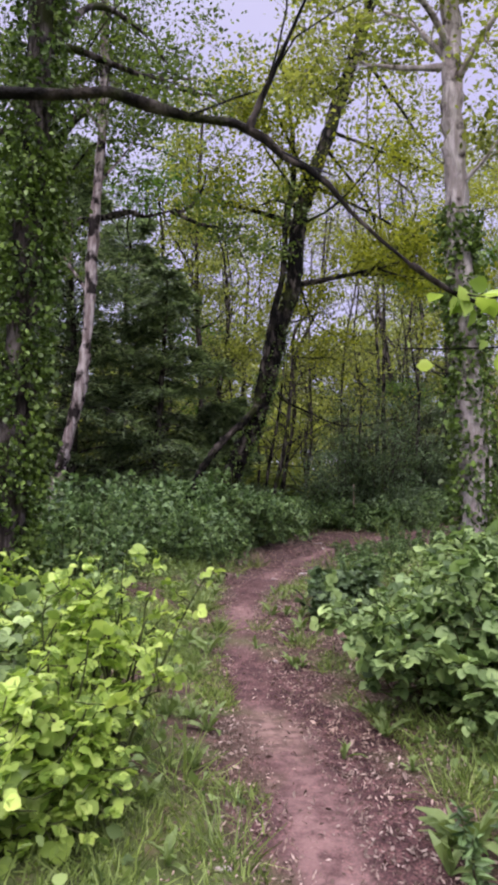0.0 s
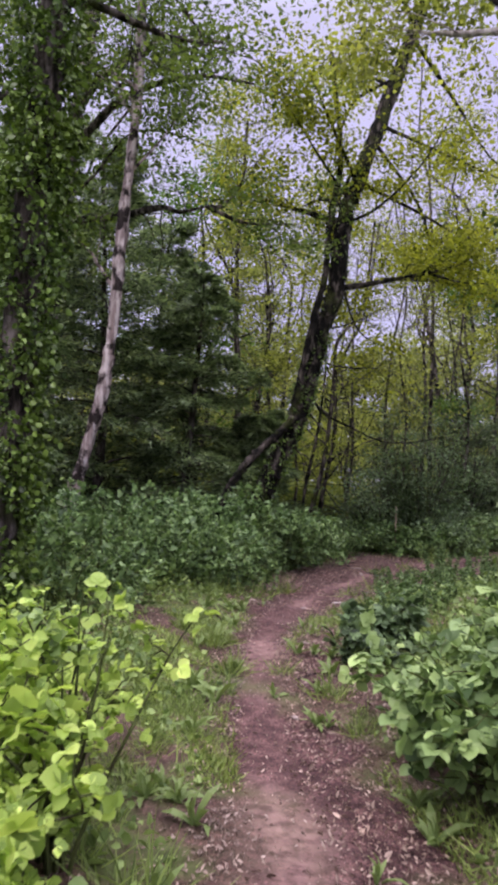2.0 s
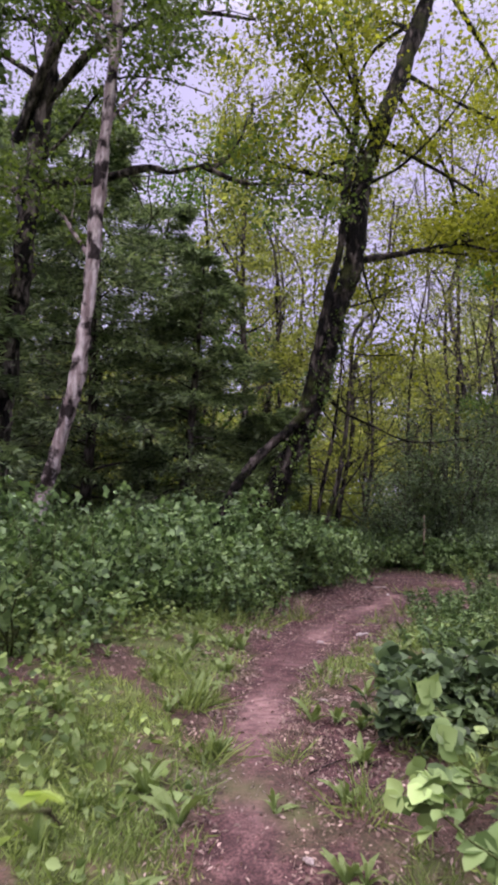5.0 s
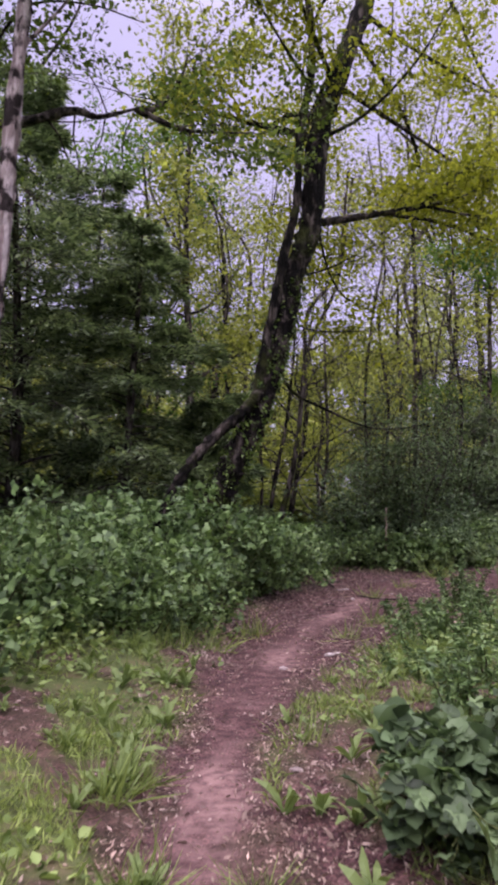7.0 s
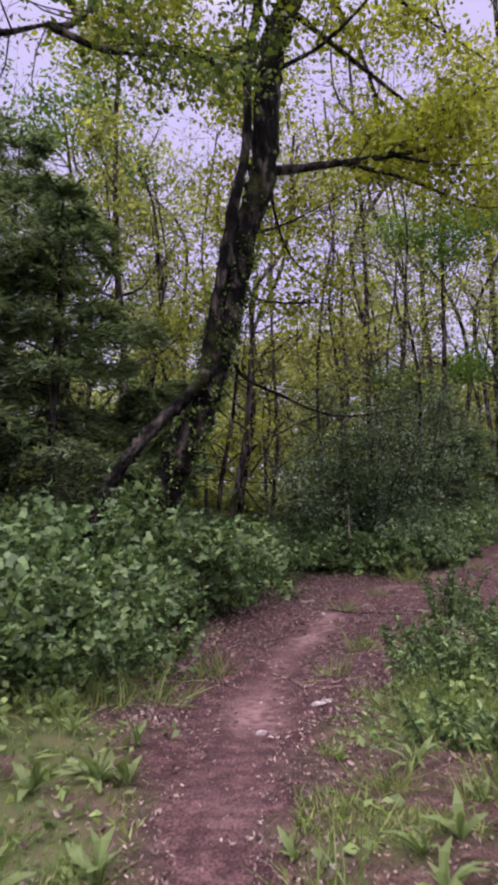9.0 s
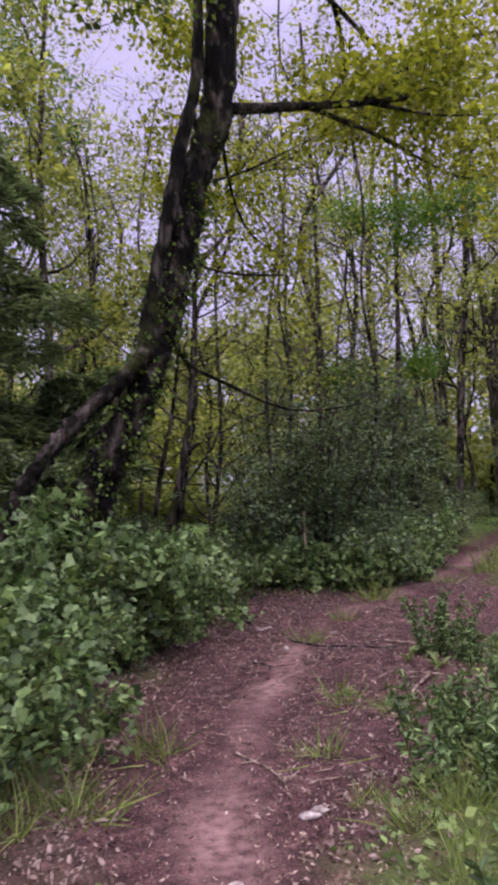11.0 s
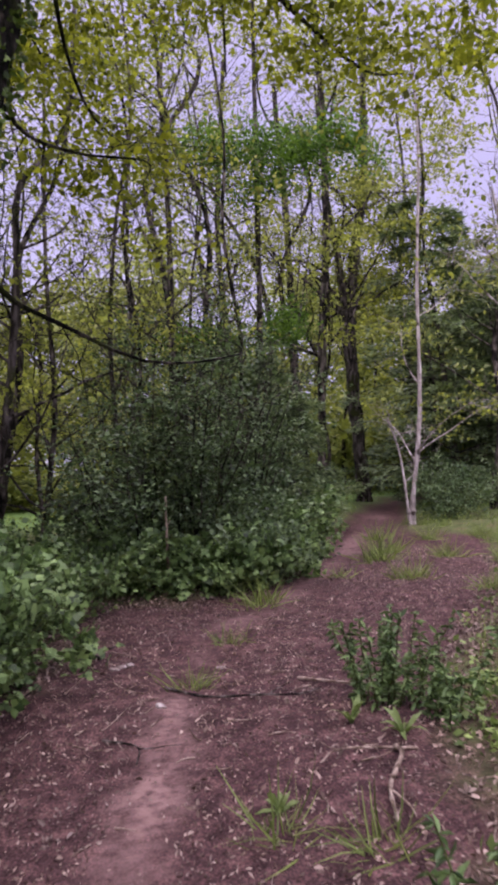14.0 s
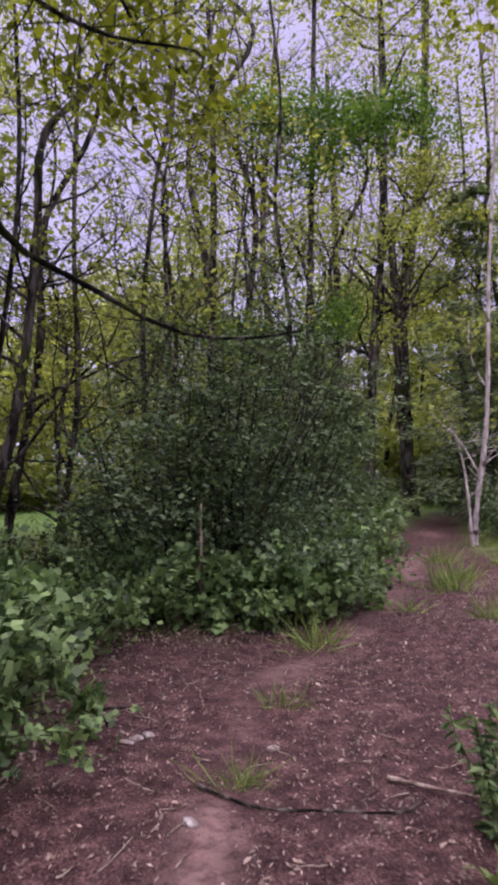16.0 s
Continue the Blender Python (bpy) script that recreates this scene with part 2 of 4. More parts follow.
def join(pieces):
    vs, fs, off = [], [], 0
    for v, f in pieces:
        vs.append(v), fs.append(f + off)
        off += len(v)
    return np.concatenate(vs), np.concatenate(fs)


LEAF = np.array([(0, 0, 0), (0.33, 0.28, 0.10), (0.36, 0.6, 0.10), (0, 1, -0.08), (-0.36, 0.6, 0.10), (-0.33, 0.28, 0.10)])
LEAF_POLYS = np.array([(0, 1, 2, 3), (0, 3, 4, 5)])
CHIP = np.array([(0, 0, 0), (0.32, 0.5, 0.07), (0, 1, 0), (-0.32, 0.5, 0.07)])
CHIP_POLYS = np.array([(0, 1, 2, 3)])
TRI = np.array([(-0.2, 0.1, 0), (0.24, 0.35, 0.05), (0, 1, 0)])
TRI_POLYS = np.array([(0, 1, 2)])
ROUND = np.array([(0, 0, 0), (0, 0.5, -0.02), (0, 1, -0.1), (0.3, 0.12, 0.08), (0.44, 0.45, 0.11), (0.27, 0.8, 0.03), (-0.3, 0.12, 0.08), (-0.44, 0.45, 0.11), (-0.27, 0.8, 0.03)])
ROUND_POLYS = np.array([(0, 3, 4, 1), (1, 4, 5, 2), (0, 1, 7, 6), (1, 2, 8, 7)])
def compound(angles, scale, stalk, leaflet=LEAF, polys=LEAF_POLYS):
    """A leaf of several leaflets that spread from one stalk."""
    vs, fs = [], []
    for k, (a, q) in enumerate(zip(angles, scale)):
        c, d = math.cos(radians(a)), math.sin(radians(a))
        v = leaflet * np.array([1.15, 1, 1.3]) * q
        vs.append(np.stack([v[:, 0] * c + v[:, 1] * d, stalk - v[:, 0] * d + v[:, 1] * c, v[:, 2] - 0.12 * v[:, 1] * (a != 0)], -1))
        fs.append(polys + len(leaflet) * k)
    return np.concatenate(vs), np.concatenate(fs)


TRIPLE = compound((-72, 0, 72), (0.56, 0.68, 0.56), 0.3, CHIP * np.array([1.2, 1, 1]), CHIP_POLYS)
TRIPLE_FINE = compound((-72, 0, 72), (0.56, 0.68, 0.56), 0.3)
TRIPLE_ROUND = compound((-75, 0, 75), (0.6, 0.72, 0.6), 0.25, ROUND, ROUND_POLYS)
BLADE = np.array([(-0.5, 0, 0), (0.5, 0, 0), (0.42, 0.5, 0.05), (-0.42, 0.5, 0.05), (0.06, 1, 0.28), (-0.06, 1, 0.28)])
BLADE_POLYS = np.array([(0, 1, 2, 3), (3, 2, 4, 5)])


def leaves(centres, size, flat=0.6, shape=(LEAF, LEAF_POLYS), width=1.0, out=None, r=rng, spread=0.35):
    """Vertices and quads of many leaves. flat: how far they lie level; out: the way that each one's tip points."""
    c = np.asarray(centres, float)
    n = len(c)
    nrm = r.normal(size=(n, 3)) * (1 - flat) + np.array([0, 0, 1]) * flat
    nrm /= np.linalg.norm(nrm, axis=1)[:, None]
    tip = r.normal(size=(n, 3)) * (1 if out is None else 0.45) + (0 if out is None else out)
    tip -= nrm * np.sum(tip * nrm, axis=1)[:, None]
    tip /= np.linalg.norm(tip, axis=1)[:, None] + 1e-9
    side = np.cross(tip, nrm)
    s = size * np.clip(np.exp(r.normal(size=n) * spread), 0.5, 1.5)
    tv, tp = shape
    v = c[:, None, :] + s[:, None, None] * (tv[None, :, 0, None] * side[:, None, :] * width + tv[None, :, 1, None] * tip[:, None, :] + tv[None, :, 2, None] * nrm[:, None, :])
    f = tp[None] + (np.arange(n) * len(tv))[:, None, None]
    return v.reshape(-1, 3), f.reshape(-1, tp.shape[1])


def wander(start, way, length, steps, bend, lift, r):
    """A crooked line."""
    p, d, out = np.array(start, float), np.array(way, float), []
    d /= np.linalg.norm(d)
    out.append(p.copy())
    for _ in range(steps):
        d = d + r.normal(size=3) * bend + np.array([0, 0, lift])
        d /= np.linalg.norm(d)
        p = p + d * length / steps
        out.append(p.copy())
    return np.array(out)


def along(line, k):
    q = k * (len(line) - 1)
    i = min(int(q), len(line) - 2)
    return line[i] + (line[i + 1] - line[i]) * (q - i)


def twigs(line, radius, count, length, r, first=0.3, depth=1, lift=0.02, spread=1.0):
    """Side shoots of a limb: a list of (line, radius)."""
    made = []
    for _ in range(count):
        k = r.uniform(first, 1)
        d = line[min(int(k * (len(line) - 1)) + 1, len(line) - 1)] - line[int(k * (len(line) - 1))] if k < 1 else line[-1] - line[-2]
        d = d / (np.linalg.norm(d) + 1e-9)
        w = d * 0.7 + r.normal(size=3) * spread * np.array([0.8, 0.8, 0.45])
        ln = wander(along(line, k), w, length * r.uniform(0.55, 1.2), 4 if depth else 3, 0.16, lift, r)
        rr = radius * (1 - 0.6 * k) * 0.5
        made.append((ln, rr))
        if depth > 0:
            made += twigs(ln, rr, max(2, count // 2), length * 0.5, r, 0.25, depth - 1, lift, spread)
    return made


def smooth_line(points, steps=24):
    """A soft curve through a few points (Catmull-Rom)."""
    p = np.array(points, float)
    p = np.vstack([2 * p[0] - p[1], p, 2 * p[-1] - p[-2]])
    out = []
    m = len(p) - 3
    for k in np.linspace(0, m - 1e-6, steps):
        i = int(k)
        u = k - i
        a, b, c, d = p[i:i + 4]
        out.append(0.5 * (2 * b + (c - a) * u + (2 * a - 5 * b + 4 * c - d) * u * u + (3 * b - a - 3 * c + d) * u ** 3))
    return np.array(out)


def leaf_spots(lines, count, spread, r):
    """Places scattered round a set of shoots."""
    idx = r.integers(0, len(lines), count)
    k = r.uniform(0.15, 1, count)
    pts = np.array([along(lines[i], q) for i, q in zip(idx, k)])
    return pts + r.normal(size=pts.shape) * spread


def clump_spots(lines, count, spread, r, per=45):
    """Places gathered in flattish sprays along a set of shoots."""
    mids = leaf_spots(lines, max(1, count // per), spread * 0.6, r)
    pts = mids[r.integers(0, len(mids), count)]
    return pts + r.normal(size=pts.shape) * np.array([1.5, 1.5, 0.55]) * spread


def tree(name, trunk, r0, r1, bark, label, limbs=(), leaf=None, n_limbs=0, limb_len=2.0, limb_from=0.4, n_leaf=0, leaf_size=0.09, leaf_spread=0.18,
         seed=1, category="tree", group="", sides=10, flare=1.35, depth=1, shoots=6, flat=0.45, shape=(CHIP, CHIP_POLYS), lift=0.03, crown_label="", shoot_len=0.45, ring=10, rough=0.13):
    """A tree: a trunk along a line, limbs of its own or grown by chance, fine twigs and a crown of single leaves. limbs: (points, radius, with leaves)."""
    r = np.random.default_rng(seed)
    base = np.array(trunk[0], float)
    thing = empty(name, *base, label, category, group)
    line = smooth_line(np.array(trunk, float) - base, max(18, ring * len(trunk)))
    k = np.linspace(0, 1, len(line))
    rad = (r0 + (r1 - r0) * k) * (1 + (flare - 1) * np.exp(-k * len(line) / 2.2)) * (1 + 0.06 * np.sin(k * 31 + seed))
    mesh_object("trunk", *tube(line, rad, sides, rough, r), bark, thing)
    fine, leafy = [], []
    todo = [(smooth_line(np.array(p, float) - base, 16), q, lf) for p, q, lf in limbs]
    for _ in range(n_limbs):
        q = r.uniform(limb_from, 1)
        a = r.uniform(0, 2 * np.pi)
        up = r.uniform(0.15, 0.9)
        ln = wander(along(line, q), (math.cos(a), math.sin(a), up), limb_len * r.uniform(0.6, 1.2) * (1.25 - 0.6 * q), 9, 0.13, lift, r)
        todo.append((ln, max(0.006, (r0 + (r1 - r0) * q) * 0.42), True))
    for ln, q, lf in todo:
        kk = np.linspace(1, 0.22, len(ln))
        mesh_object("limb", *tube(ln, q * kk * (1 + 0.08 * np.sin(np.arange(len(ln)) * 2.3)), 4 if sides == 6 else 7, 0.1, r), bark, thing)
        sh = twigs(ln, q * 0.6, shoots, limb_len * shoot_len, r, 0.25, depth, lift * 0.5)
        fine += sh
        if lf:
            leafy += [s for s, _ in sh] + [ln]
    if fine:
        tagged(mesh_object("twig_spray", *join([tube(s, np.linspace(max(0.0035, q), 0.0025, len(s)), 3, 0.05, r) for s, q in fine]), bark, thing, "fine bare twigs"), kind="stuff")
    if n_leaf and leafy:
        tagged(mesh_object("crown", *leaves((clump_spots if n_leaf > 400 else leaf_spots)(leafy, n_leaf, leaf_spread, r), leaf_size, flat, shape, r=r), leaf, thing, crown_label), kind="stuff")
    return thing


# ---- ground: one sheet to the horizon ----
def ground():
    def axis(lo, hi, step, far):
        a = np.arange(lo, hi, step)
        out = step * 1.18 ** np.arange(1, 48)
        out = np.cumsum(out)
        out = out[out < far]
        return np.concatenate([lo - out[::-1], a, a[-1] + out])
    xs, ys = axis(-4, 7, 0.075, 400), axis(0, 20, 0.085, 400)
    gx, gy = np.meshgrid(xs, ys, indexing="ij")
    z = ground_z(gx, gy)
    n, m = gx.shape
    i = (np.arange(n - 1)[:, None] * m + np.arange(m - 1)[None]).ravel()
    ob = mesh_object("ground", np.stack([gx, gy, z], -1).reshape(-1, 3), np.stack([i, i + m, i + m + 1, i + 1], -1), M_GROUND)
    tagged(ob, "reddish-brown bare soil path winding through rough green turf", "ground", kind="structure")
    g = all_gap(gx, gy) + 0.22 * wavy(gx, gy, 0.35, 3) + 0.1 * wavy(gx, gy, 0.11, 5)
    strip = np.clip(0.5 - (g - 0.16) / 0.4, 0, 1)
    strip = np.maximum(strip, 0.85 * bare_patch(gx, gy))
    _, mid = trail_gap(gx, gy)
    worn = np.clip(1.15 - (mid + 0.09 * wavy(gx, gy, 0.3, 1)) / (0.2 + 0.06 * wavy(gx, gy, 0.9, 4)), 0, 1) * np.clip(0.5 + 0.8 * wavy(gx, gy, 0.6, 9) + 0.25 * wavy(gx, gy, 0.27, 4), 0.12, 1.0)
    for name, val in (("bare", strip), ("worn", worn), ("field", np.clip((np.hypot(gx, gy) - 26) / 4, 0, 1))):
        ob.data.attributes.new(name, "FLOAT", "POINT").data.foreach_set("value", val.ravel().astype(np.float32))
    return ob


ground()

# ---- the named trees ----
def ivy_on(thing, line, radius, count, size, seed, reach=0.12, name="ivy"):
    """Ivy leaves that cling round a trunk."""
    r = np.random.default_rng(seed)
    base = np.array(line[0], float)
    ln = smooth_line(np.array(line, float) - base, 40)
    pts = np.array([along(ln, k) for k in r.uniform(0, 1, count)])
    a = r.uniform(0, 2 * np.pi, count)
    held = wavy(a * 0.3, pts[:, 2], 0.17, seed) > -0.42
    pts, a = pts[held], a[held]
    count = len(a)
    lump = 1 + 0.5 * wavy(a * 0.9, pts[:, 2], 0.45, seed)
    d = np.stack([np.cos(a), np.sin(a), np.zeros(count)], -1)
    pts = pts + d * (radius + np.abs(r.normal(size=count)) * reach * lump)[:, None]
    mesh_object(name, *leaves(pts, size, 0.25, out=d * 0.6 + np.array([0, 0, -0.7]), r=r), M_LEAF_IVY, thing, "glossy green ivy leaves")


IVY = [(-2.45, 7.35, gz(-2.45, 7.35) - 0.1), (-2.38, 7.33, 0.96), (-2.27, 7.3, 2.23), (-2.16, 7.3, 3.91), (-2.09, 7.3, 5.05), (-2.0, 7.3, 7.5), (-1.9, 7.4, 11)]
t = tree("ivy_clad_tree", IVY, 0.2, 0.1, M_BARK_DARK, "tall trunk smothered in dark green ivy beside the path", leaf=M_LEAF_CANOPY, n_limbs=5, limb_len=2.6, limb_from=0.62,
         n_leaf=5000, leaf_size=0.055, leaf_spread=0.12, seed=11, limbs=[([(-2.0, 7.3, 5.6), (-1.7, 7.9, 6.5), (-1.3, 8.6, 6.7), (-1.0, 9.6, 6.75)], 0.05, True)], crown_label="sparse dark green leaves")
ivy_on(t, IVY, 0.19, 24000, 0.05, 5, 0.085)

BIRCH = [(-3.4, 12.3, gz(-3.4, 12.3) - 0.1), (-3.25, 12.3, 1.0), (-3.08, 12.3, 1.65), (-2.81, 12.3, 2.74), (-2.67, 12.3, 3.74), (-2.57, 12.3, 5.4), (-2.41, 12.3, 7.4), (-2.37, 12.3, 9.6), (-2.2, 12.4, 13)]
tree("leaning_birch", BIRCH, 0.112, 0.065, M_BARK_PALE, "slender leaning birch with pale flaking bark and dark scars", leaf=M_LEAF_CANOPY, n_limbs=7, limb_len=2.4, limb_from=0.55,
     n_leaf=8000, leaf_size=0.07, leaf_spread=0.14, seed=21, flare=1.25, limbs=[([(-2.55, 12.3, 6.2), (-2.0, 12.4, 6.9), (-1.6, 12.5, 7.6)], 0.025, True), ([(-2.45, 12.3, 7.4), (-2.9, 12.2, 7.9), (-3.3, 12.1, 8.0)], 0.03, False)])

TWIN = [(-4.5, 13.6, gz(-4.5, 13.6) - 0.1), (-4.35, 13.6, 1.8), (-4.2, 13.5, 3.3), (-4.06, 13.5, 4.5), (-3.93, 13.5, 6.0), (-3.74, 13.5, 7.75), (-3.5, 13.5, 9.8), (-3.2, 13.5, 13)]
tree("dark_scarred_tree", TWIN, 0.17, 0.11, M_BARK_GREY, "dark grey tree with one long crooked horizontal limb", leaf=M_LEAF_CANOPY, n_limbs=8, limb_len=3.2, limb_from=0.5, n_leaf=20000, leaf_size=0.072, leaf_spread=0.15, seed=31,
     limbs=[([(-3.93, 13.5, 5.95), (-2.86, 13.5, 6.05), (-2.2, 13.5, 6.2), (-1.85, 13.5, 6.12), (-1.3, 13.5, 6.25)], 0.085, False), ([(-1.4, 13.5, 6.2), (-1.1, 13.5, 6.25), (-0.84, 13.5, 6.6), (-0.75, 13.6, 7.0)], 0.045, False),
            ([(-1.4, 13.5, 6.22), (-0.9, 13.5, 5.98), (-0.55, 13.5, 5.92), (0.1, 13.6, 5.95)], 0.045, True), ([(-3.8, 13.5, 7.2), (-2.9, 13.3, 8.0), (-1.7, 13.1, 8.3), (-0.6, 13.0, 8.1)], 0.08, True),
            ([(-4.2, 13.5, 6.6), (-3.7, 13.2, 7.6), (-3.0, 12.9, 8.3), (-2.2, 12.6, 8.5)], 0.1, True), ([(-3.95, 13.5, 6.2), (-3.3, 13.3, 6.7), (-2.7, 13.1, 7.3), (-1.9, 12.9, 7.2), (-1.2, 12.8, 6.9)], 0.03, True)])

MAIN = [(-0.6, 14.4, gz(-0.6, 14.4) - 0.1), (-0.47, 14.4, 0.9), (-0.28, 14.35, 1.54), (0.05, 14.3, 2.22), (0.35, 14.3, 3.14), (0.61, 14.3, 4.22), (0.87, 14.3, 5.0), (0.97, 14.3, 6.19), (1.24, 14.3, 7.0), (1.62, 14.4, 8.15), (2.19, 14.5, 9.84), (2.6, 14.6, 11.2), (3.0, 14.8, 13)]
t = tree("leaning_oak", MAIN, 0.2, 0.1, M_BARK_MAIN, "large leaning mossy tree with a forked trunk above the path", leaf=M_LEAF_OAK, n_limbs=5, limb_len=2.6, limb_from=0.5, n_leaf=40000, leaf_size=0.072, leaf_spread=0.15, seed=41, sides=14,
         limbs=[([(0.95, 14.35, 5.05), (1.7, 14.6, 5.25), (2.55, 14.9, 5.5), (3.25, 15.1, 5.75), (3.8, 15.2, 6.2)], 0.058, True),
                ([(0.98, 14.3, 6.2), (1.6, 14.2, 6.5), (2.3, 14.1, 7.2), (2.8, 14.0, 8.0)], 0.035, True), ([(1.2, 14.3, 7.0), (0.7, 13.6, 7.7), (0.3, 12.7, 8.1)], 0.04, True),
                ([(2.6, 14.9, 5.5), (3.2, 14.6, 5.25), (3.8, 14.3, 5.15)], 0.025, True), ([(0.72, 14.3, 4.3), (1.1, 14.1, 4.35), (1.7, 13.9, 4.6)], 0.018, False),
                ([(0.6, 14.4, 3.9), (0.5, 15.6, 3.7), (0.55, 16.5, 3.35), (0.8, 17.0, 3.05), (1.3, 17.1, 2.82), (2.0, 17.1, 2.5), (2.6, 17.1, 2.47), (3.1, 17.1, 2.56)], 0.04, False),
                ([(0.7, 14.4, 4.1), (0.75, 15.2, 3.85), (1.2, 15.5, 3.8), (1.76, 15.5, 3.79), (1.72, 15.5, 3.6)], 0.02, False),
                ([(1.0, 14.3, 6.0), (1.1, 15.6, 5.4), (1.5, 16.6, 4.75), (2.2, 17.2, 4.5)], 0.03, True), ([(1.7, 14.6, 5.3), (3.0, 15.8, 5.6), (4.4, 16.6, 5.5), (5.4, 17.2, 5.9)], 0.035, True),
                ([(1.2, 14.3, 7.0), (2.4, 15.4, 6.9), (3.8, 16.4, 6.6), (5.2, 17.4, 6.7)], 0.04, True), ([(1.5, 14.4, 7.8), (2.6, 16.0, 7.2), (3.2, 17.4, 6.4), (3.6, 18.4, 6.2)], 0.04, True),
                ([(1.6, 14.4, 8.1), (0.9, 15.8, 7.0), (1.0, 17.0, 5.9), (1.6, 18.0, 5.4)], 0.035, True), ([(2.5, 14.9, 5.5), (3.6, 15.2, 6.4), (4.8, 15.6, 6.9), (6.2, 16.4, 7.4)], 0.035, True),
                ([(1.1, 14.3, 6.6), (0.4, 13.8, 7.4), (-0.2, 13.4, 8.2)], 0.03, True),
                ([(1.6, 14.4, 8.1), (2.6, 15.6, 8.3), (4.0, 16.6, 8.2), (5.6, 17.6, 8.0)], 0.04, True), ([(2.2, 14.5, 9.8), (3.4, 16.2, 9.4), (4.6, 18.2, 9.2), (6.0, 20.0, 9.4)], 0.045, True),
                ([(1.9, 14.4, 9.0), (1.2, 16.0, 9.3), (1.0, 18.0, 9.0), (1.4, 19.6, 8.8)], 0.04, True)], crown_label="yellow-green spring leaves")
base = np.array(MAIN[0])
for nm, pts, a, b in (("second_trunk", [(-0.1, 14.28, 2.0), (0.08, 14.22, 2.5), (0.2, 14.16, 3.0), (0.3, 14.12, 3.5), (0.5, 14.12, 4.5), (0.68, 14.15, 5.3), (0.72, 14.15, 6.25), (0.9, 14.2, 7.4), (0.7, 14.3, 9.4)], 0.085, 0.04),
                      ("low_fork", [(-1.15, 13.9, 0.9), (-0.85, 13.95, 1.54), (-0.48, 14.0, 2.02), (-0.05, 14.05, 2.42), (0.17, 14.1, 2.68)], 0.07, 0.065)):
    ln = smooth_line(np.array(pts) - base, 70)
    mesh_object(nm, *tube(ln, np.linspace(a, b, len(ln)), 11, 0.15), M_BARK_MAIN, t)
ivy_on(t, [MAIN[0], *MAIN[1:6]], 0.17, 3400, 0.042, 9, 0.045)
ivy_on(t, [MAIN[0], *MAIN[1:10]], 0.15, 500, 0.036, 10, 0.03)

PALE = [(2.5, 8.35, gz(2.5, 8.35) - 0.1), (2.48, 8.3, 1.36), (2.43, 8.3, 2.94), (2.35, 8.3, 4.4), (2.32, 8.3, 5.83), (2.3, 8.3, 6.8), (2.2, 8.4, 10)]
t = tree("pale_ivy_tree", PALE, 0.15, 0.1, M_BARK_WHITE, "pale grey trunk with ivy climbing its lower half", leaf=M_LEAF_YELLOW, n_limbs=6, limb_len=2.4, limb_from=0.55, n_leaf=9000, leaf_size=0.07, leaf_spread=0.14, seed=51,
         limbs=[([(2.33, 8.3, 4.6), (2.7, 8.1, 5.0), (3.1, 8.0, 5.6)], 0.03, True)])
ivy_on(t, PALE[:4], 0.13, 6000, 0.055, 15, 0.08)

# bough that hangs across the path from a tree beside it
OVER = [(-2.9, 1.5, gz(-2.9, 1.5) - 0.1), (-2.8, 1.55, 1.2), (-2.7, 1.6, 2.4), (-2.65, 1.6, 3.6), (-2.6, 1.5, 5.2)]
tree("overhanging_tree", OVER, 0.14, 0.06, M_BARK_MAIN, "tree with a lichen-spotted bough arching over the path", leaf=M_LEAF_LIME, n_limbs=0, limb_len=0.7, n_leaf=34, leaf_size=0.06, leaf_spread=0.025, seed=63, depth=0, shoots=2, shape=(LEAF, LEAF_POLYS),
     limbs=[([(-2.7, 1.6, 2.2), (-1.6, 1.85, 2.5), (-0.67, 2.0, 2.52), (-0.38, 2.0, 2.53), (-0.2, 2.02, 2.475), (0.0, 2.0, 2.43), (0.1, 2.0, 2.345), (0.2, 2.0, 2.29), (0.3, 1.98, 2.16), (0.45, 2.0, 2.04)], 0.023, False), ([(0.0, 2.0, 2.42), (0.08, 2.0, 2.6), (0.2, 1.95, 2.85)], 0.012, False),
            ([(0.44, 2.0, 2.05), (0.54, 2.0, 1.98), (0.66, 2.0, 1.92), (0.78, 2.0, 1.82)], 0.01, True)])

# thin trees round the far clearing
tree("green_hanging_tree", [(6.3, 24.8, gz(6.3, 24.8) - 0.1), (6.35, 24.7, 2), (6.5, 24.5, 4.2), (6.5, 24.3, 7), (6.6, 24.2, 12)], 0.09, 0.04, M_BARK_GREY, "slim tree with a layered bough of fresh green leaves", leaf=M_LEAF_FRESH, n_limbs=2, limb_len=1.7, n_leaf=15000, leaf_size=0.07, leaf_spread=0.16, seed=77,
     limbs=[([(6.5, 24.3, 7.0), (6.3, 23.4, 7.7), (5.8, 23.0, 7.6), (5.0, 22.8, 7.1)], 0.03, True), ([(6.5, 24.3, 7.2), (7.2, 23.4, 7.8), (8.0, 23.0, 7.7)], 0.03, True), ([(6.5, 24.3, 6.8), (6.8, 23.4, 7.3), (7.3, 22.8, 7.1)], 0.025, True)], shoots=8)
tree("pale_slim_tree", [(9.1, 27, gz(9.1, 27) - 0.1), (9.12, 27, 1.2), (9.32, 27, 4.6), (9.6, 27, 7.5), (9.64, 27, 11.2), (9.5, 27, 16)], 0.13, 0.07, M_BARK_GREY, "straight slim tree with smooth grey-brown bark", leaf=M_LEAF_YELLOW, n_limbs=18, limb_len=3, limb_from=0.35, n_leaf=5500, leaf_size=0.1, leaf_spread=0.22, seed=71, group="slim woodland trees")
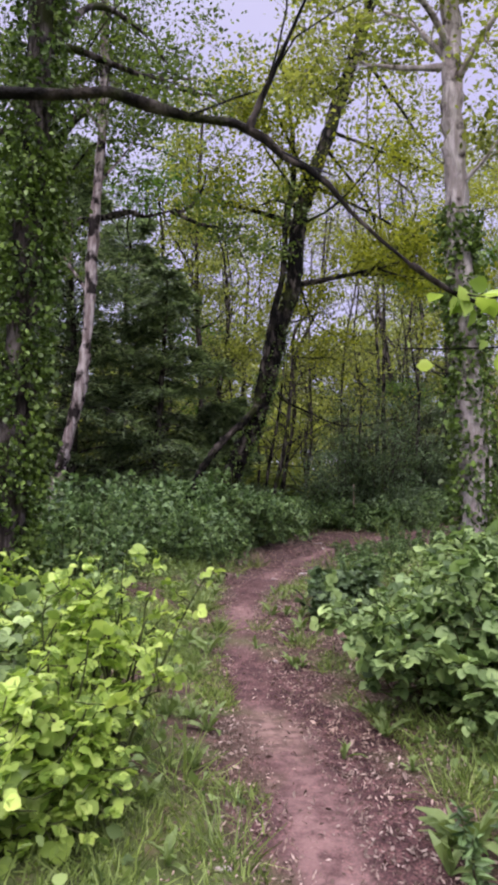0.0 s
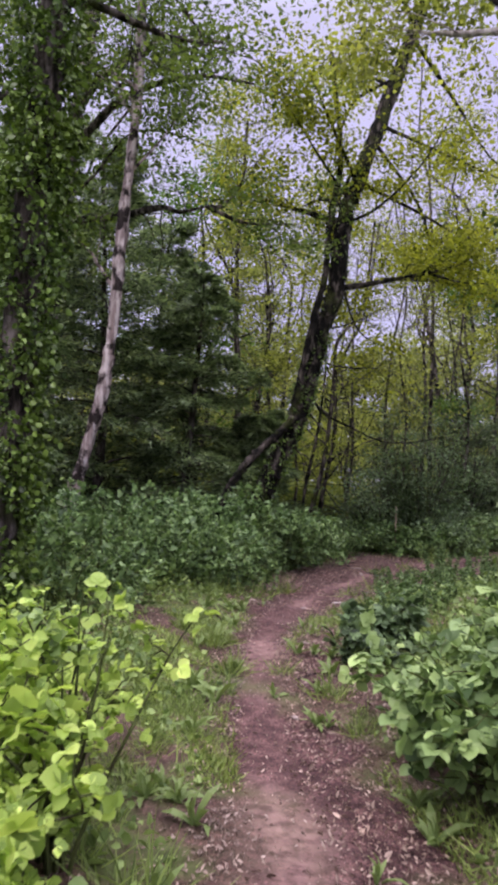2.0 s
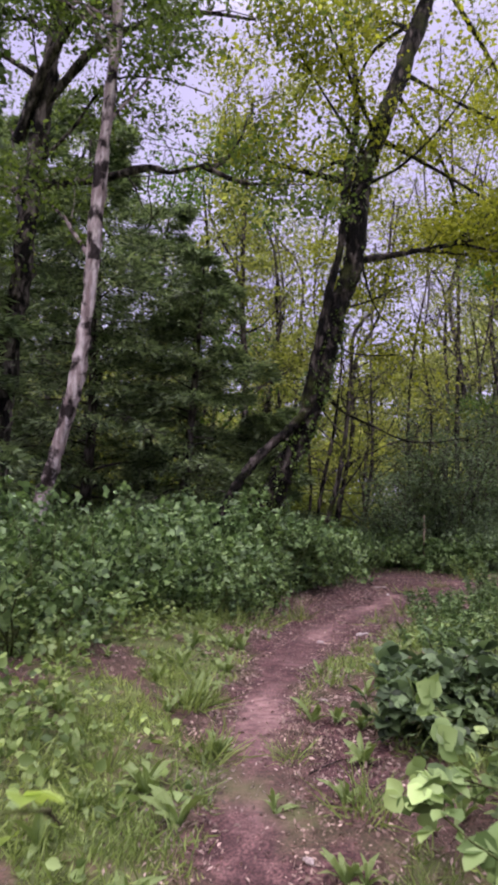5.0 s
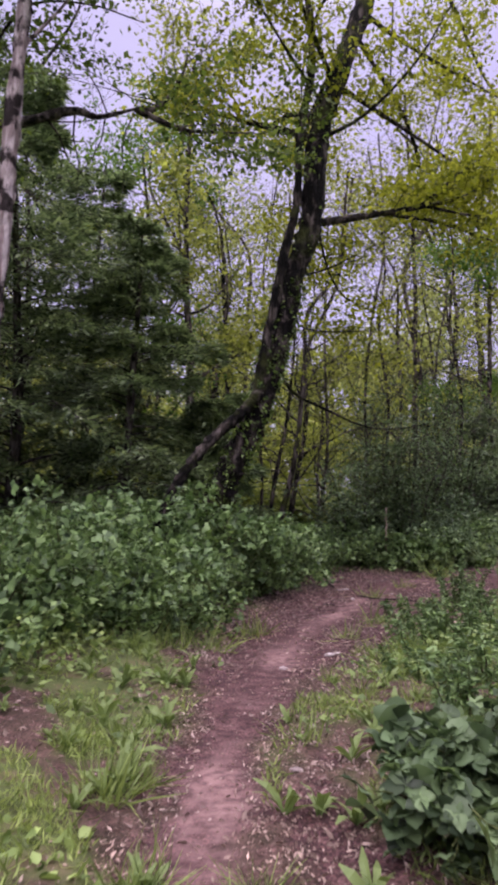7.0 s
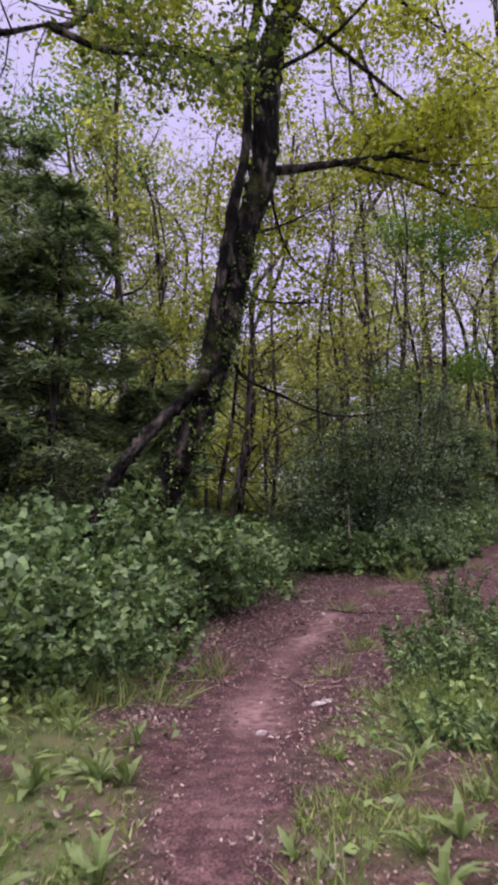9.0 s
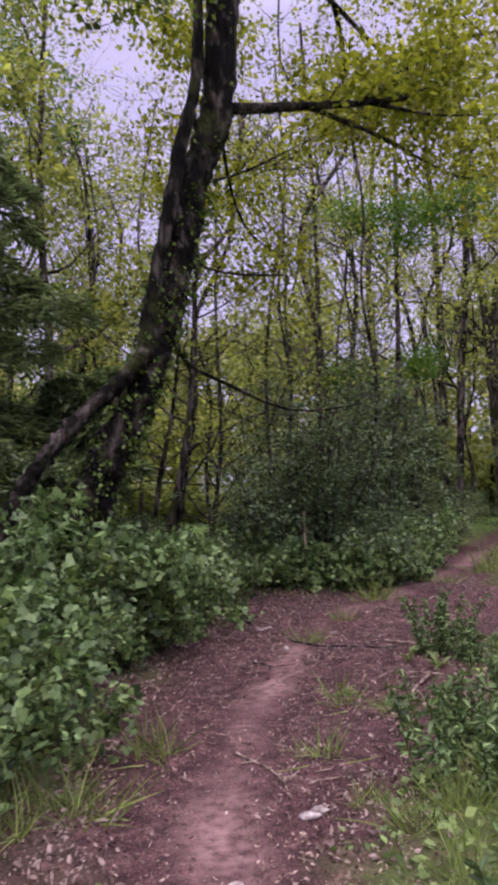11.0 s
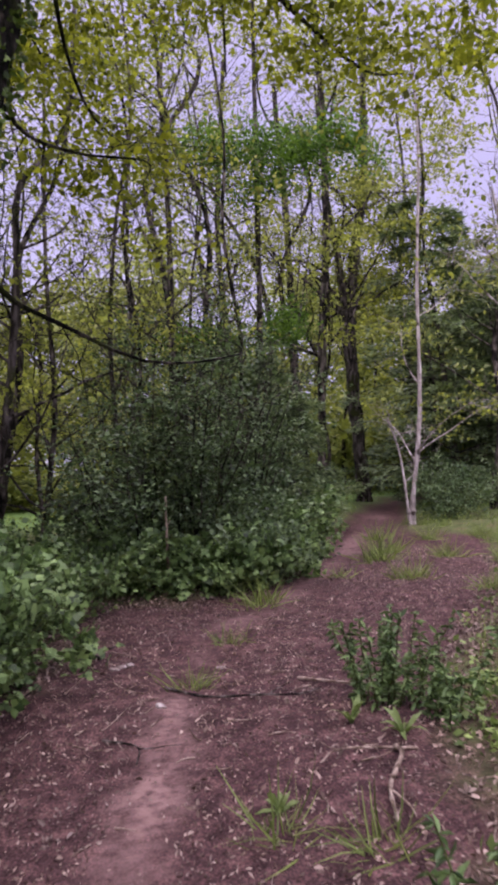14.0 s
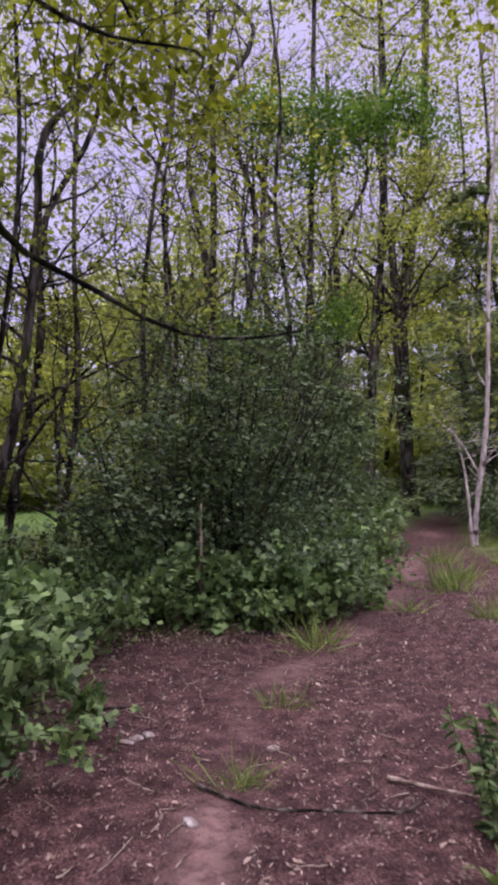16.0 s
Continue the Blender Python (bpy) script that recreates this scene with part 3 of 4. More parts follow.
tree("dark_forked_tree", [(12.1, 30, gz(12.1, 30) - 0.1), (12.04, 30, 1.1), (11.85, 30, 5.2), (12.2, 30, 7.8), (12.7, 30, 10.5), (12.9, 30, 16)], 0.24, 0.1, M_BARK_DARK, "dark upright trunk that forks half-way up", leaf=M_LEAF_YELLOW, n_limbs=18, limb_len=3.4, limb_from=0.4, n_leaf=6000, leaf_size=0.1, leaf_spread=0.22, seed=72,
     limbs=[([(11.85, 30, 5.2), (11.6, 30, 7.6), (11.3, 30, 9.6), (11.1, 30, 13)], 0.16, True)], group="slim woodland trees")
tree("bare_sapling", [(8.85, 22.7, gz(8.85, 22.7) - 0.05), (8.9, 22.7, 0.6), (9.16, 22.7, 2.25), (9.28, 22.7, 4.95), (9.5, 22.7, 8.2), (9.4, 22.8, 11.5)], 0.065, 0.012, M_BARK_WHITE, "thin whitish sapling beside the far path", leaf=M_LEAF_YELLOW, n_limbs=9, limb_len=1.6, limb_from=0.2, n_leaf=1500, leaf_size=0.08, seed=73)
SAP = [(4.9, 15.2, gz(4.9, 15.2) - 0.05), (4.86, 15.2, 0.7), (4.92, 15.2, 1.5), (4.9, 15.2, 2.4), (4.98, 15.25, 3.1), (4.9, 15.3, 3.8)]
t = tree("bare_sapling", SAP, 0.045, 0.012, M_BARK_WHITE, "thin pale sapling with a little ivy at its foot", leaf=M_LEAF_YELLOW, n_limbs=7, limb_len=1.0, limb_from=0.35, n_leaf=420, leaf_size=0.05, seed=75)
ivy_on(t, SAP[:3], 0.045, 500, 0.045, 17, 0.05)
tree("bare_sapling", [(8.6, 22.4, gz(8.6, 22.4) - 0.05), (8.45, 22.4, 1.4), (8.2, 22.4, 2.2)], 0.03, 0.012, M_BARK_WHITE, "short forked whitish sapling beside the far path", n_limbs=4, limb_len=0.8, limb_from=0.3, seed=74)
SLIM = [([(0.45, 20, 0), (0.68, 20, 0.9), (0.99, 20, 2.29), (1.17, 20, 4.01), (1.25, 20, 5.18), (1.9, 20.2, 6.2), (2.2, 20.5, 8.5)], 0.07), ([(0.35, 20.3, 0), (0.55, 20.3, 1.65), (0.8, 20.3, 2.9), (1.0, 20.5, 5), (0.9, 20.6, 8)], 0.05), ([(1.45, 22, 0), (1.6, 22, 0.5), (1.75, 22, 1.52), (1.85, 22, 2.64), (1.8, 22, 5), (1.9, 22, 8)], 0.06),
        ([(0.85, 22, 0), (1.01, 22, 1.13), (1.34, 22, 3.07), (1.39, 22, 4.79), (2.1, 22, 6.4), (2.5, 22, 9)], 0.07), ([(-1.5, 22, 0), (-1.4, 22, 3.97), (-1.52, 22, 6.4), (-1.5, 22, 8.8), (-1.34, 22, 12)], 0.1), ([(4.3, 23.5, 0), (4.25, 23.5, 3), (4.3, 23.5, 7), (4.1, 23.5, 12)], 0.08),
        ([(8.9, 33, 0), (9.0, 33, 5), (8.8, 33, 9), (9.3, 33, 15)], 0.15), ([(12.6, 35.7, 0), (12.7, 35.7, 8), (12.4, 35.7, 16)], 0.2)]
for x, y, a, b in ((2.6, 21.5, 0.5, 0.9), (3.4, 22.6, -0.4, 0.3), (0.2, 23.5, 0.6, -0.2), (2.0, 25.0, -0.7, 0.2), (5.2, 25.5, 0.3, 0.8), (5.0, 21.8, -0.5, 0.1), (6.0, 27.0, 0.5, -0.4), (-0.6, 24.5, -0.3, 0.5)):
    SLIM.append(([(x, y, 0), (x + 0.2 * a, y, 1.8), (x + 0.1 * b, y + 0.1, 3.6), (x + 0.5 * a, y, 5.4), (x + 0.4 * a + 0.4 * b, y, 7.2), (x + a, y + b * 0.3, 10)], 0.045))
for i, (ln, q) in enumerate(SLIM):
    tree("slim_tree", ln, q, q * 0.4, M_BARK_GREY if i % 2 else M_BARK_DARK, "slim woodland tree with forking stems and thin yellow-green leaves", leaf=M_LEAF_YELLOW, n_limbs=13, limb_len=2.4, limb_from=0.22, n_leaf=6500 if i == 4 else 1300, leaf_size=0.11 if i == 4 else 0.075, leaf_spread=0.17, seed=80 + i, group="slim woodland trees", flare=1.2)


for i, (x, y, h, q, mat) in enumerate([(-3.0, 24.5, 11, 0.12, M_LEAF_FRESH), (-0.9, 27.0, 9.5, 0.1, M_LEAF_YELLOW), (13.4, 28.2, 13, 0.12, M_LEAF_YELLOW), (15.0, 31.5, 14, 0.13, M_LEAF_OAK)]):
    tree("leafy_tree", [(x, y, gz(x, y) - 0.1), (x + 0.1, y, h * 0.25), (x - 0.15, y + 0.1, h * 0.5), (x + 0.2, y, h * 0.75), (x, y, h)], q, 0.03, M_BARK_GREY, "woodland tree with a loose fresh green crown", leaf=mat, n_limbs=16, limb_len=3.0, limb_from=0.25,
         n_leaf=6500, leaf_size=0.11, leaf_spread=0.2, seed=190 + i, group="leafy trees behind the evergreens")


# ---- conifer-like dark shrub mass ----
def spray_tree(name, x, y, height, width, n_bough, n_leaf, mat, label, seed, size=0.16, category="tree", group=""):
    """An evergreen: tiers of long boughs that sweep out and hang, each a flat fan of narrow sprays with dark gaps between."""
    r = np.random.default_rng(seed)
    thing = empty(name, x, y, gz(x, y), label, category, group)
    line = wander((0, 0, -0.1), (0.02, 0.02, 1), height, 14, 0.03, 0.03, r)
    mesh_object("trunk", *tube(line, np.linspace(0.13, 0.02, len(line)), 8, 0.06, r), M_BARK_DARK, thing)
    wood, pts, ways = [], [], []
    per = n_leaf // n_bough
    for k in np.linspace(0.05, 0.98, n_bough):
        a = r.uniform(0, 2 * np.pi)
        reach = (width * (1.1 - k) ** 0.8 + 0.3) * r.uniform(0.6, 1.15)
        ln = wander(along(line, k), (math.cos(a), math.sin(a), r.uniform(0.25, 0.55)), reach, 8, 0.07, -0.09, r)
        wood.append((ln, 0.035 * (1.1 - k)))
        u = r.uniform(0.12, 1, per) ** 0.7
        mid = np.array([along(ln, q) for q in u])
        ahead = ln[-1] - ln[0]
        ahead /= np.linalg.norm(ahead)
        across = np.array([-ahead[1], ahead[0], 0])
        off = r.normal(size=per) * 0.34 * reach * (1.15 - u)
        mid += across * off[:, None] + np.array([0, 0, 1]) * (r.normal(size=per) * 0.045 - 0.35 * np.abs(off))[:, None]
        pts.append(mid)
        ways.append(ahead + across * (np.sign(off) * 0.55)[:, None] + np.array([0, 0, -0.55]))
        for q in (0.35, 0.6, 0.85):
            for side in (-1, 1):
                wood.append((wander(along(ln, q), ahead + across * side * 0.9 + np.array([0, 0, -0.25]), 0.42 * reach * (1.15 - q), 4, 0.08, -0.05, r), 0.008))
    tagged(mesh_object("bough_wood", *join([tube(w, np.linspace(max(q, 0.006), 0.004, len(w)), 3, 0.05, r) for w, q in wood]), M_BARK_DARK, thing), kind="stuff")
    tagged(mesh_object("evergreen_foliage", *leaves(np.concatenate(pts), size, 0.72, (TRI, TRI_POLYS), 0.55, np.concatenate(ways), r), mat, thing), kind="stuff")
    return thing


for i, (x, y, h, w) in enumerate([(-2.2, 17.4, 6.2, 2.1), (-4.2, 17.6, 9, 2.9), (-6.4, 16.5, 10, 3.2), (-3.6, 20.5, 8.5, 2.6), (-8.5, 19, 11, 3.4), (-5.6, 22, 12, 3.4), (-5.2, 12.8, 6, 1.9), (-7.5, 11.5, 8, 2.4), (-0.9, 18.4, 3.2, 1.3)]):
    spray_tree("evergreen_tree", x, y, h, w, int(40 + 6 * h), 34000, M_LEAF_CONIFER, "dense dark blue-green evergreen with hanging boughs", 100 + i, group="evergreens behind the brambles")
spray_tree("evergreen_bush", 6.3, 23.2, 3.4, 1.3, 40, 14000, M_LEAF_CONIFER, "dark evergreen bush behind the thicket", 140, category="shrub")
spray_tree("evergreen_bush", 7.6, 26.2, 3.0, 1.4, 40, 12000, M_LEAF_CONIFER, "dark evergreen bush under slim trees", 141, category="shrub")
for i, (x, y, h, w) in enumerate([(12.6, 26.0, 8.5, 3.0), (14.2, 24.4, 8.0, 2.8), (16.2, 29.5, 7.5, 3.6), (20, 31, 9, 3.8), (19, 26, 9, 3.5), (14.6, 26.6, 5.5, 2.8), (17.5, 33, 7, 3.5)]):
    spray_tree("evergreen_tree", x, y, h, w, 60, 20000, M_LEAF_CONIFER, "broad dark evergreen with level boughs", 120 + i, group="evergreens beyond the clearing", size=0.2)


# ---- shrubs, brambles and herbs ----
def shrub(name, x, y, height, width, n_stem, n_leaf, size, mat, label, seed, bark=None, lean=0.35, category="shrub", group="", flat=0.5, shape=(LEAF, LEAF_POLYS), fill=0.06, depth=1, shoots=4, upright=1.0, sprays=False):
    """A bush of many stems from one root with leaves on all its shoots."""
    r = np.random.default_rng(seed)
    thing = empty(name, x, y, gz(x, y) - 0.02, label, category, group)
    stems = []
    for _ in range(n_stem):
        a, q = r.uniform(0, 2 * np.pi), r.uniform(0.1, 1)
        s = np.array([math.cos(a), math.sin(a), 0]) * q
        ln = wander(s * width * 0.35, s * lean * 2 + np.array([0, 0, upright]), height * r.uniform(0.7, 1.15), 7, 0.12, -0.03, r)
        stems.append((ln, 0.012 * height ** 0.5))
    fine = []
    for ln, q in stems:
        fine += twigs(ln, q, shoots, width * 0.4, r, 0.15, depth, -0.02)
    tagged(mesh_object("woody_growth", *join([tube(s, np.linspace(max(0.004, q), 0.003, len(s)), 3, 0.05, r) for s, q in stems + fine]), bark or M_STEM, thing), kind="stuff")
    pts = (clump_spots if sprays else leaf_spots)([s for s, _ in stems + fine], n_leaf, fill, r)
    pts[:, 2] = np.maximum(pts[:, 2], 0.03)
    tagged(mesh_object("foliage", *leaves(pts, size, flat, shape, 1.15, r=r), mat, thing), kind="stuff")
    return thing


# bramble bank beside the path
r = np.random.default_rng(300)
BANK = []
for _ in range(400):
    x, y = r.uniform(-7, 1.2), r.uniform(8.6, 17.5)
    edge = float(all_gap(np.array([x]), np.array([y]))[0])
    if edge > 0.28 + max(0, 12.2 - y) * 0.36 and x < -0.2 + (y - 12.5) * 0.38 and all(math.hypot(x - a, y - b) > 0.62 for a, b in BANK):
        BANK.append((x, y))
for i, (x, y) in enumerate(BANK):
    edge = float(all_gap(np.array([x]), np.array([y]))[0])
    h = min(1.1, (0.56 if y > 11.8 else 0.36) + 0.38 * edge)
    near = y < 16
    near = near and edge < 2.2
    close = edge < 0.9 and 11 < y < 15.5
    shrub("bramble_bush", x, y, h, 0.85, 14, 1400 if close else 1100 if near else 1200, 0.064 if close else 0.076 if near else 0.065, M_LEAF_BRAMBLE, "arching bramble with dense serrated green leaves", 310 + i, lean=0.5, category="bramble", group="bramble bank", flat=0.5,
          shape=TRIPLE_FINE if close else TRIPLE if near else (CHIP, CHIP_POLYS), depth=1 if near else 0, fill=0.06, shoots=2)
for i, (x, y, h) in enumerate([(-1.2, 13.0, 1.0), (-0.75, 13.4, 1.1), (-0.3, 14.0, 1.15), (-1.7, 13.3, 1.15), (0.05, 14.9, 1.05), (-0.95, 13.9, 1.3), (0.35, 15.8, 0.85), (-0.4, 14.8, 1.2), (-1.3, 14.3, 1.2), (0.65, 16.7, 0.75), (-1.15, 12.5, 0.75)]):
    shrub("bramble_bush", x, y, h, 0.72, 16, 1100, 0.084, M_LEAF_BRAMBLE, "tall arching bramble with dense green leaves below a leaning tree", 450 + i, lean=0.35, category="bramble", group="bramble bank", flat=0.5, fill=0.06, shoots=2, shape=TRIPLE)
# shaded growth past the clearing
DEN = [(1.3, 18.3, 0.5, 0.8), (1.8, 18.5, 0.55, 0.8), (2.3, 18.6, 0.6, 0.7), (2.8, 18.15, 0.45, 0.7), (3.35, 17.95, 0.5, 0.7), (3.9, 18.6, 0.65, 0.8), (4.5, 19.1, 0.75, 0.9), (5.0, 20.2, 0.8, 0.9), (3.2, 19.0, 1.6, 1.3), (2.3, 19.3, 1.2, 1.1), (4.2, 19.8, 1.0, 1.1), (4.6, 20.6, 0.9, 1.1), (3.6, 18.3, 0.7, 0.9), (1.7, 19.0, 0.7, 0.9), (1.0, 18.4, 0.6, 0.9), (5.4, 22, 1.0, 1.2), (6.4, 23.4, 1.0, 1.2), (7.3, 25, 1.0, 1.2), (8.3, 26.5, 1.1, 1.2), (9.6, 28.4, 1.2, 1.4), (11, 30.6, 1.2, 1.4),
       (9.8, 22.6, 0.9, 1.1), (10.6, 23.6, 1.0, 1.2), (11.4, 24.6, 1.0, 1.3), (12.8, 25.8, 1.1, 1.4), (3.0, 20.6, 1.6, 1.4), (0.3, 19.4, 0.6, 0.9), (4.0, 21.5, 1.4, 1.3), (-0.4, 17.4, 0.9, 1.0), (13.6, 28, 1.2, 1.5)]
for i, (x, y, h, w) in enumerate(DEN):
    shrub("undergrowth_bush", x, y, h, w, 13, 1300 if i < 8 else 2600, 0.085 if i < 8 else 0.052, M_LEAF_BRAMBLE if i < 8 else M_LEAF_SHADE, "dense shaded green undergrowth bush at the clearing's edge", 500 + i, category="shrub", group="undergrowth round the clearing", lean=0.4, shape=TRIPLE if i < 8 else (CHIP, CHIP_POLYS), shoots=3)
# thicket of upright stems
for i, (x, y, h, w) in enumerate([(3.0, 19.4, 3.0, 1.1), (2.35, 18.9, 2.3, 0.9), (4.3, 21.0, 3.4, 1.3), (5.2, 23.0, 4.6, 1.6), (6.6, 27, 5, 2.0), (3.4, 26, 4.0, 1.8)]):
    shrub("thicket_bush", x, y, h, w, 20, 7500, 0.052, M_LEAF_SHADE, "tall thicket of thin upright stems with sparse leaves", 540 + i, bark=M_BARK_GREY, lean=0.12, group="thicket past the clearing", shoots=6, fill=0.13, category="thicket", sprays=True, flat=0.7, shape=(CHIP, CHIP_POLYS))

# the bushes close to the path
shrub("leafy_bush", 1.48, 4.6, 0.72, 1.0, 40, 2900, 0.088, M_LEAF_BUSH, "rounded bush of broad pale-veined green leaves beside the path", 601, lean=0.55, fill=0.03, flat=0.62, shape=TRIPLE_ROUND)
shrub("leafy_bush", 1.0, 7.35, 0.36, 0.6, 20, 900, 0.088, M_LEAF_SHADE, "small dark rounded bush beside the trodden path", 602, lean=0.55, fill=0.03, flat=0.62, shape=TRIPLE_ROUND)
shrub("leafy_bush", 1.9, 5.6, 0.7, 1.1, 24, 1700, 0.088, M_LEAF_BUSH, "rounded bush of broad green leaves beside the path", 603, lean=0.5, fill=0.04, shape=TRIPLE_ROUND)
shrub("leafy_bush", 1.95, 3.3, 0.6, 0.8, 20, 1200, 0.088, M_LEAF_BUSH, "rounded bush of broad green leaves beside the path", 604, lean=0.5, fill=0.04, shape=TRIPLE_ROUND)
shrub("leafy_bush", 2.2, 6.6, 0.4, 1.1, 20, 1500, 0.088, M_LEAF_BUSH, "rounded bush of broad green leaves beside the path", 605, lean=0.5, fill=0.04, shape=TRIPLE_ROUND)
for i, (x, y, h, w, n) in enumerate([(-0.98, 3.3, 0.85, 0.5, 260), (-0.68, 3.75, 0.9, 0.26, 150), (-1.3, 3.7, 0.75, 0.6, 300), (-1.0, 2.75, 0.55, 0.5, 220), (-1.6, 4.3, 0.7, 0.7, 300), (-1.25, 3.0, 0.7, 0.6, 260), (-1.5, 3.4, 0.8, 0.6, 280), (-0.75, 2.9, 0.4, 0.4, 140), (-2.0, 3.8, 0.8, 0.7, 300), (-1.1, 4.4, 0.6, 0.5, 200), (-2.2, 4.9, 0.7, 0.7, 260)]):
    shrub("lime_sapling", x, y, h, w, 14, int(n * 3), 0.048 if i == 1 else 0.064, (M_LEAF_LIME, M_LEAF_LIME, M_LEAF_BUSH)[i % 3], "young shrub with bright yellow-green oval leaves", 620 + i, lean=0.1 if i == 1 else 0.22, fill=0.035, flat=0.6, shape=TRIPLE_ROUND, group="young shrubs beside the path")


# ---- far woodland ----
def far_tree(kind, seed, mat, h, low):
    """A thin crooked tree that forks and carries an airy crown."""
    r = np.random.default_rng(seed)
    dx, dy = r.normal(size=7) * 0.035 * h, r.normal(size=7) * 0.035 * h
    line = [(0, 0, -0.2)] + [(dx[k] * k / 4, dy[k] * k / 4, h * k / 6) for k in range(1, 7)]
    forks = [([line[k], (line[k][0] + e * 0.06 * h, line[k][1], line[k][2] + 0.16 * h), (line[k][0] + e * 0.09 * h, line[k][1] + 0.3, line[k][2] + 0.4 * h)], 0.03, True) for k, e in ((2, 1), (3, -1))]
    return tree(kind, line, 0.004 * h + 0.04, 0.02, M_BARK_GREY, "tall thin crooked woodland tree with airy spring leaves", leaf=mat, n_limbs=15, limb_len=h * 0.2, limb_from=low, n_leaf=1000, shape=(TRI, TRI_POLYS), ring=4, rough=0.05,
                leaf_size=0.15, leaf_spread=0.24, seed=seed, group="far woodland", flare=1.15, sides=6, shoots=4, depth=1, lift=0.06, limbs=forks)


protos = [far_tree("woodland_tree", 201, M_LEAF_YELLOW, 14, 0.45), far_tree("woodland_tree", 202, M_LEAF_YELLOW, 12, 0.4), far_tree("woodland_tree", 203, M_LEAF_CANOPY, 15, 0.45), far_tree("woodland_tree", 204, M_LEAF_FAR_LIT, 10, 0.2)]
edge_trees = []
for i, mat in enumerate((M_LEAF_FAR_LIT, M_LEAF_YELLOW, M_LEAF_FAR_LIT)):
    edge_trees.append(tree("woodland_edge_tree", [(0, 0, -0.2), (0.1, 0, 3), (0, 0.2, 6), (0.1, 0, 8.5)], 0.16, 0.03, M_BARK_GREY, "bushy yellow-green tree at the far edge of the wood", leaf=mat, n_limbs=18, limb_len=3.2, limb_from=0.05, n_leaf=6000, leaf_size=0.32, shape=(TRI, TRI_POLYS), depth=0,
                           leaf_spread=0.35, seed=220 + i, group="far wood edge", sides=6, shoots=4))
r = np.random.default_rng(400)
spots = []
for _ in range(4000):
    x, y = r.uniform(-22, 34), r.uniform(23, 42)
    if len(spots) < 78 and all(math.hypot(x - a, y - b) > 1.7 for a, b in spots) and trail_gap(np.array([x]), np.array([y]))[0][0] > 1.2 and abs(math.atan2(x - 1, y)) < 0.75 and not 0.0 < math.atan2(x, y) < 0.15:
        spots.append((x, y))
for i, (x, y) in enumerate(spots):
    m = pose(x, y, gz(x, y), r.uniform(-6, 6), r.uniform(-6, 6), r.uniform(0, 360))
    if i < len(protos):
        protos[i].matrix_world = m
    else:
        copy_thing(protos[i % 4], m @ Matrix.Scale(1, 4)).scale = (s := r.uniform(0.8, 1.2), s, s)
n = 0
for a in np.linspace(-48, 62, 34):
    d = r.uniform(42, 52)
    x, y = d * math.sin(radians(a)), d * math.cos(radians(a))
    m = pose(x, y, gz(x, y), 0, 0, r.uniform(0, 360))
    if n < 3:
        edge_trees[n].matrix_world = m
    else:
        copy_thing(edge_trees[n % 3], m).scale = (s := r.uniform(0.75, 1.3), s, s)
    n += 1
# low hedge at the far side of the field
hedges = [shrub("hedge_bush", 0, 0, 5.0, 3.6, 10, 2800, 0.36, mat, "tall broad bush at the far edge of the wood", 260 + k, bark=M_BARK_GREY, lean=0.45, group="far hedge", shape=(TRI, TRI_POLYS), fill=0.5, depth=0) for k, mat in enumerate((M_LEAF_YELLOW, M_LEAF_FAR_LIT))]
for k, a in enumerate(np.linspace(-50, 64, 52)):
    d = r.uniform(36, 43)
    x, y = d * math.sin(radians(a)), d * math.cos(radians(a))
    m = pose(x, y, gz(x, y) - 0.1, 0, 0, r.uniform(0, 360))
    if k > 1:
        copy_thing(hedges[k % 3 // 2], m).scale = (s := r.uniform(0.8, 1.25), s, s * (0.42 if 0 < a < 9 else r.uniform(0.8, 1.15)))
    else:
        hedges[k].matrix_world = m
# trees behind the walker
for a in np.linspace(110, 250, 7):
    x, y = 30 * math.sin(radians(a)), 30 * math.cos(radians(a))
    copy_thing(edge_trees[n % 3], pose(x, y, gz(x, y), 0, 0, a * 3))
    n += 1


# ---- ground cover ----
def scatter(n, x0, x1, y0, y1, keep, r):
    x, y = r.uniform(x0, x1, n), r.uniform(y0, y1, n)
    m = keep(x, y, r.uniform(0, 1, n))
    return np.stack([x[m], y[m], ground_z(x[m], y[m])], -1)


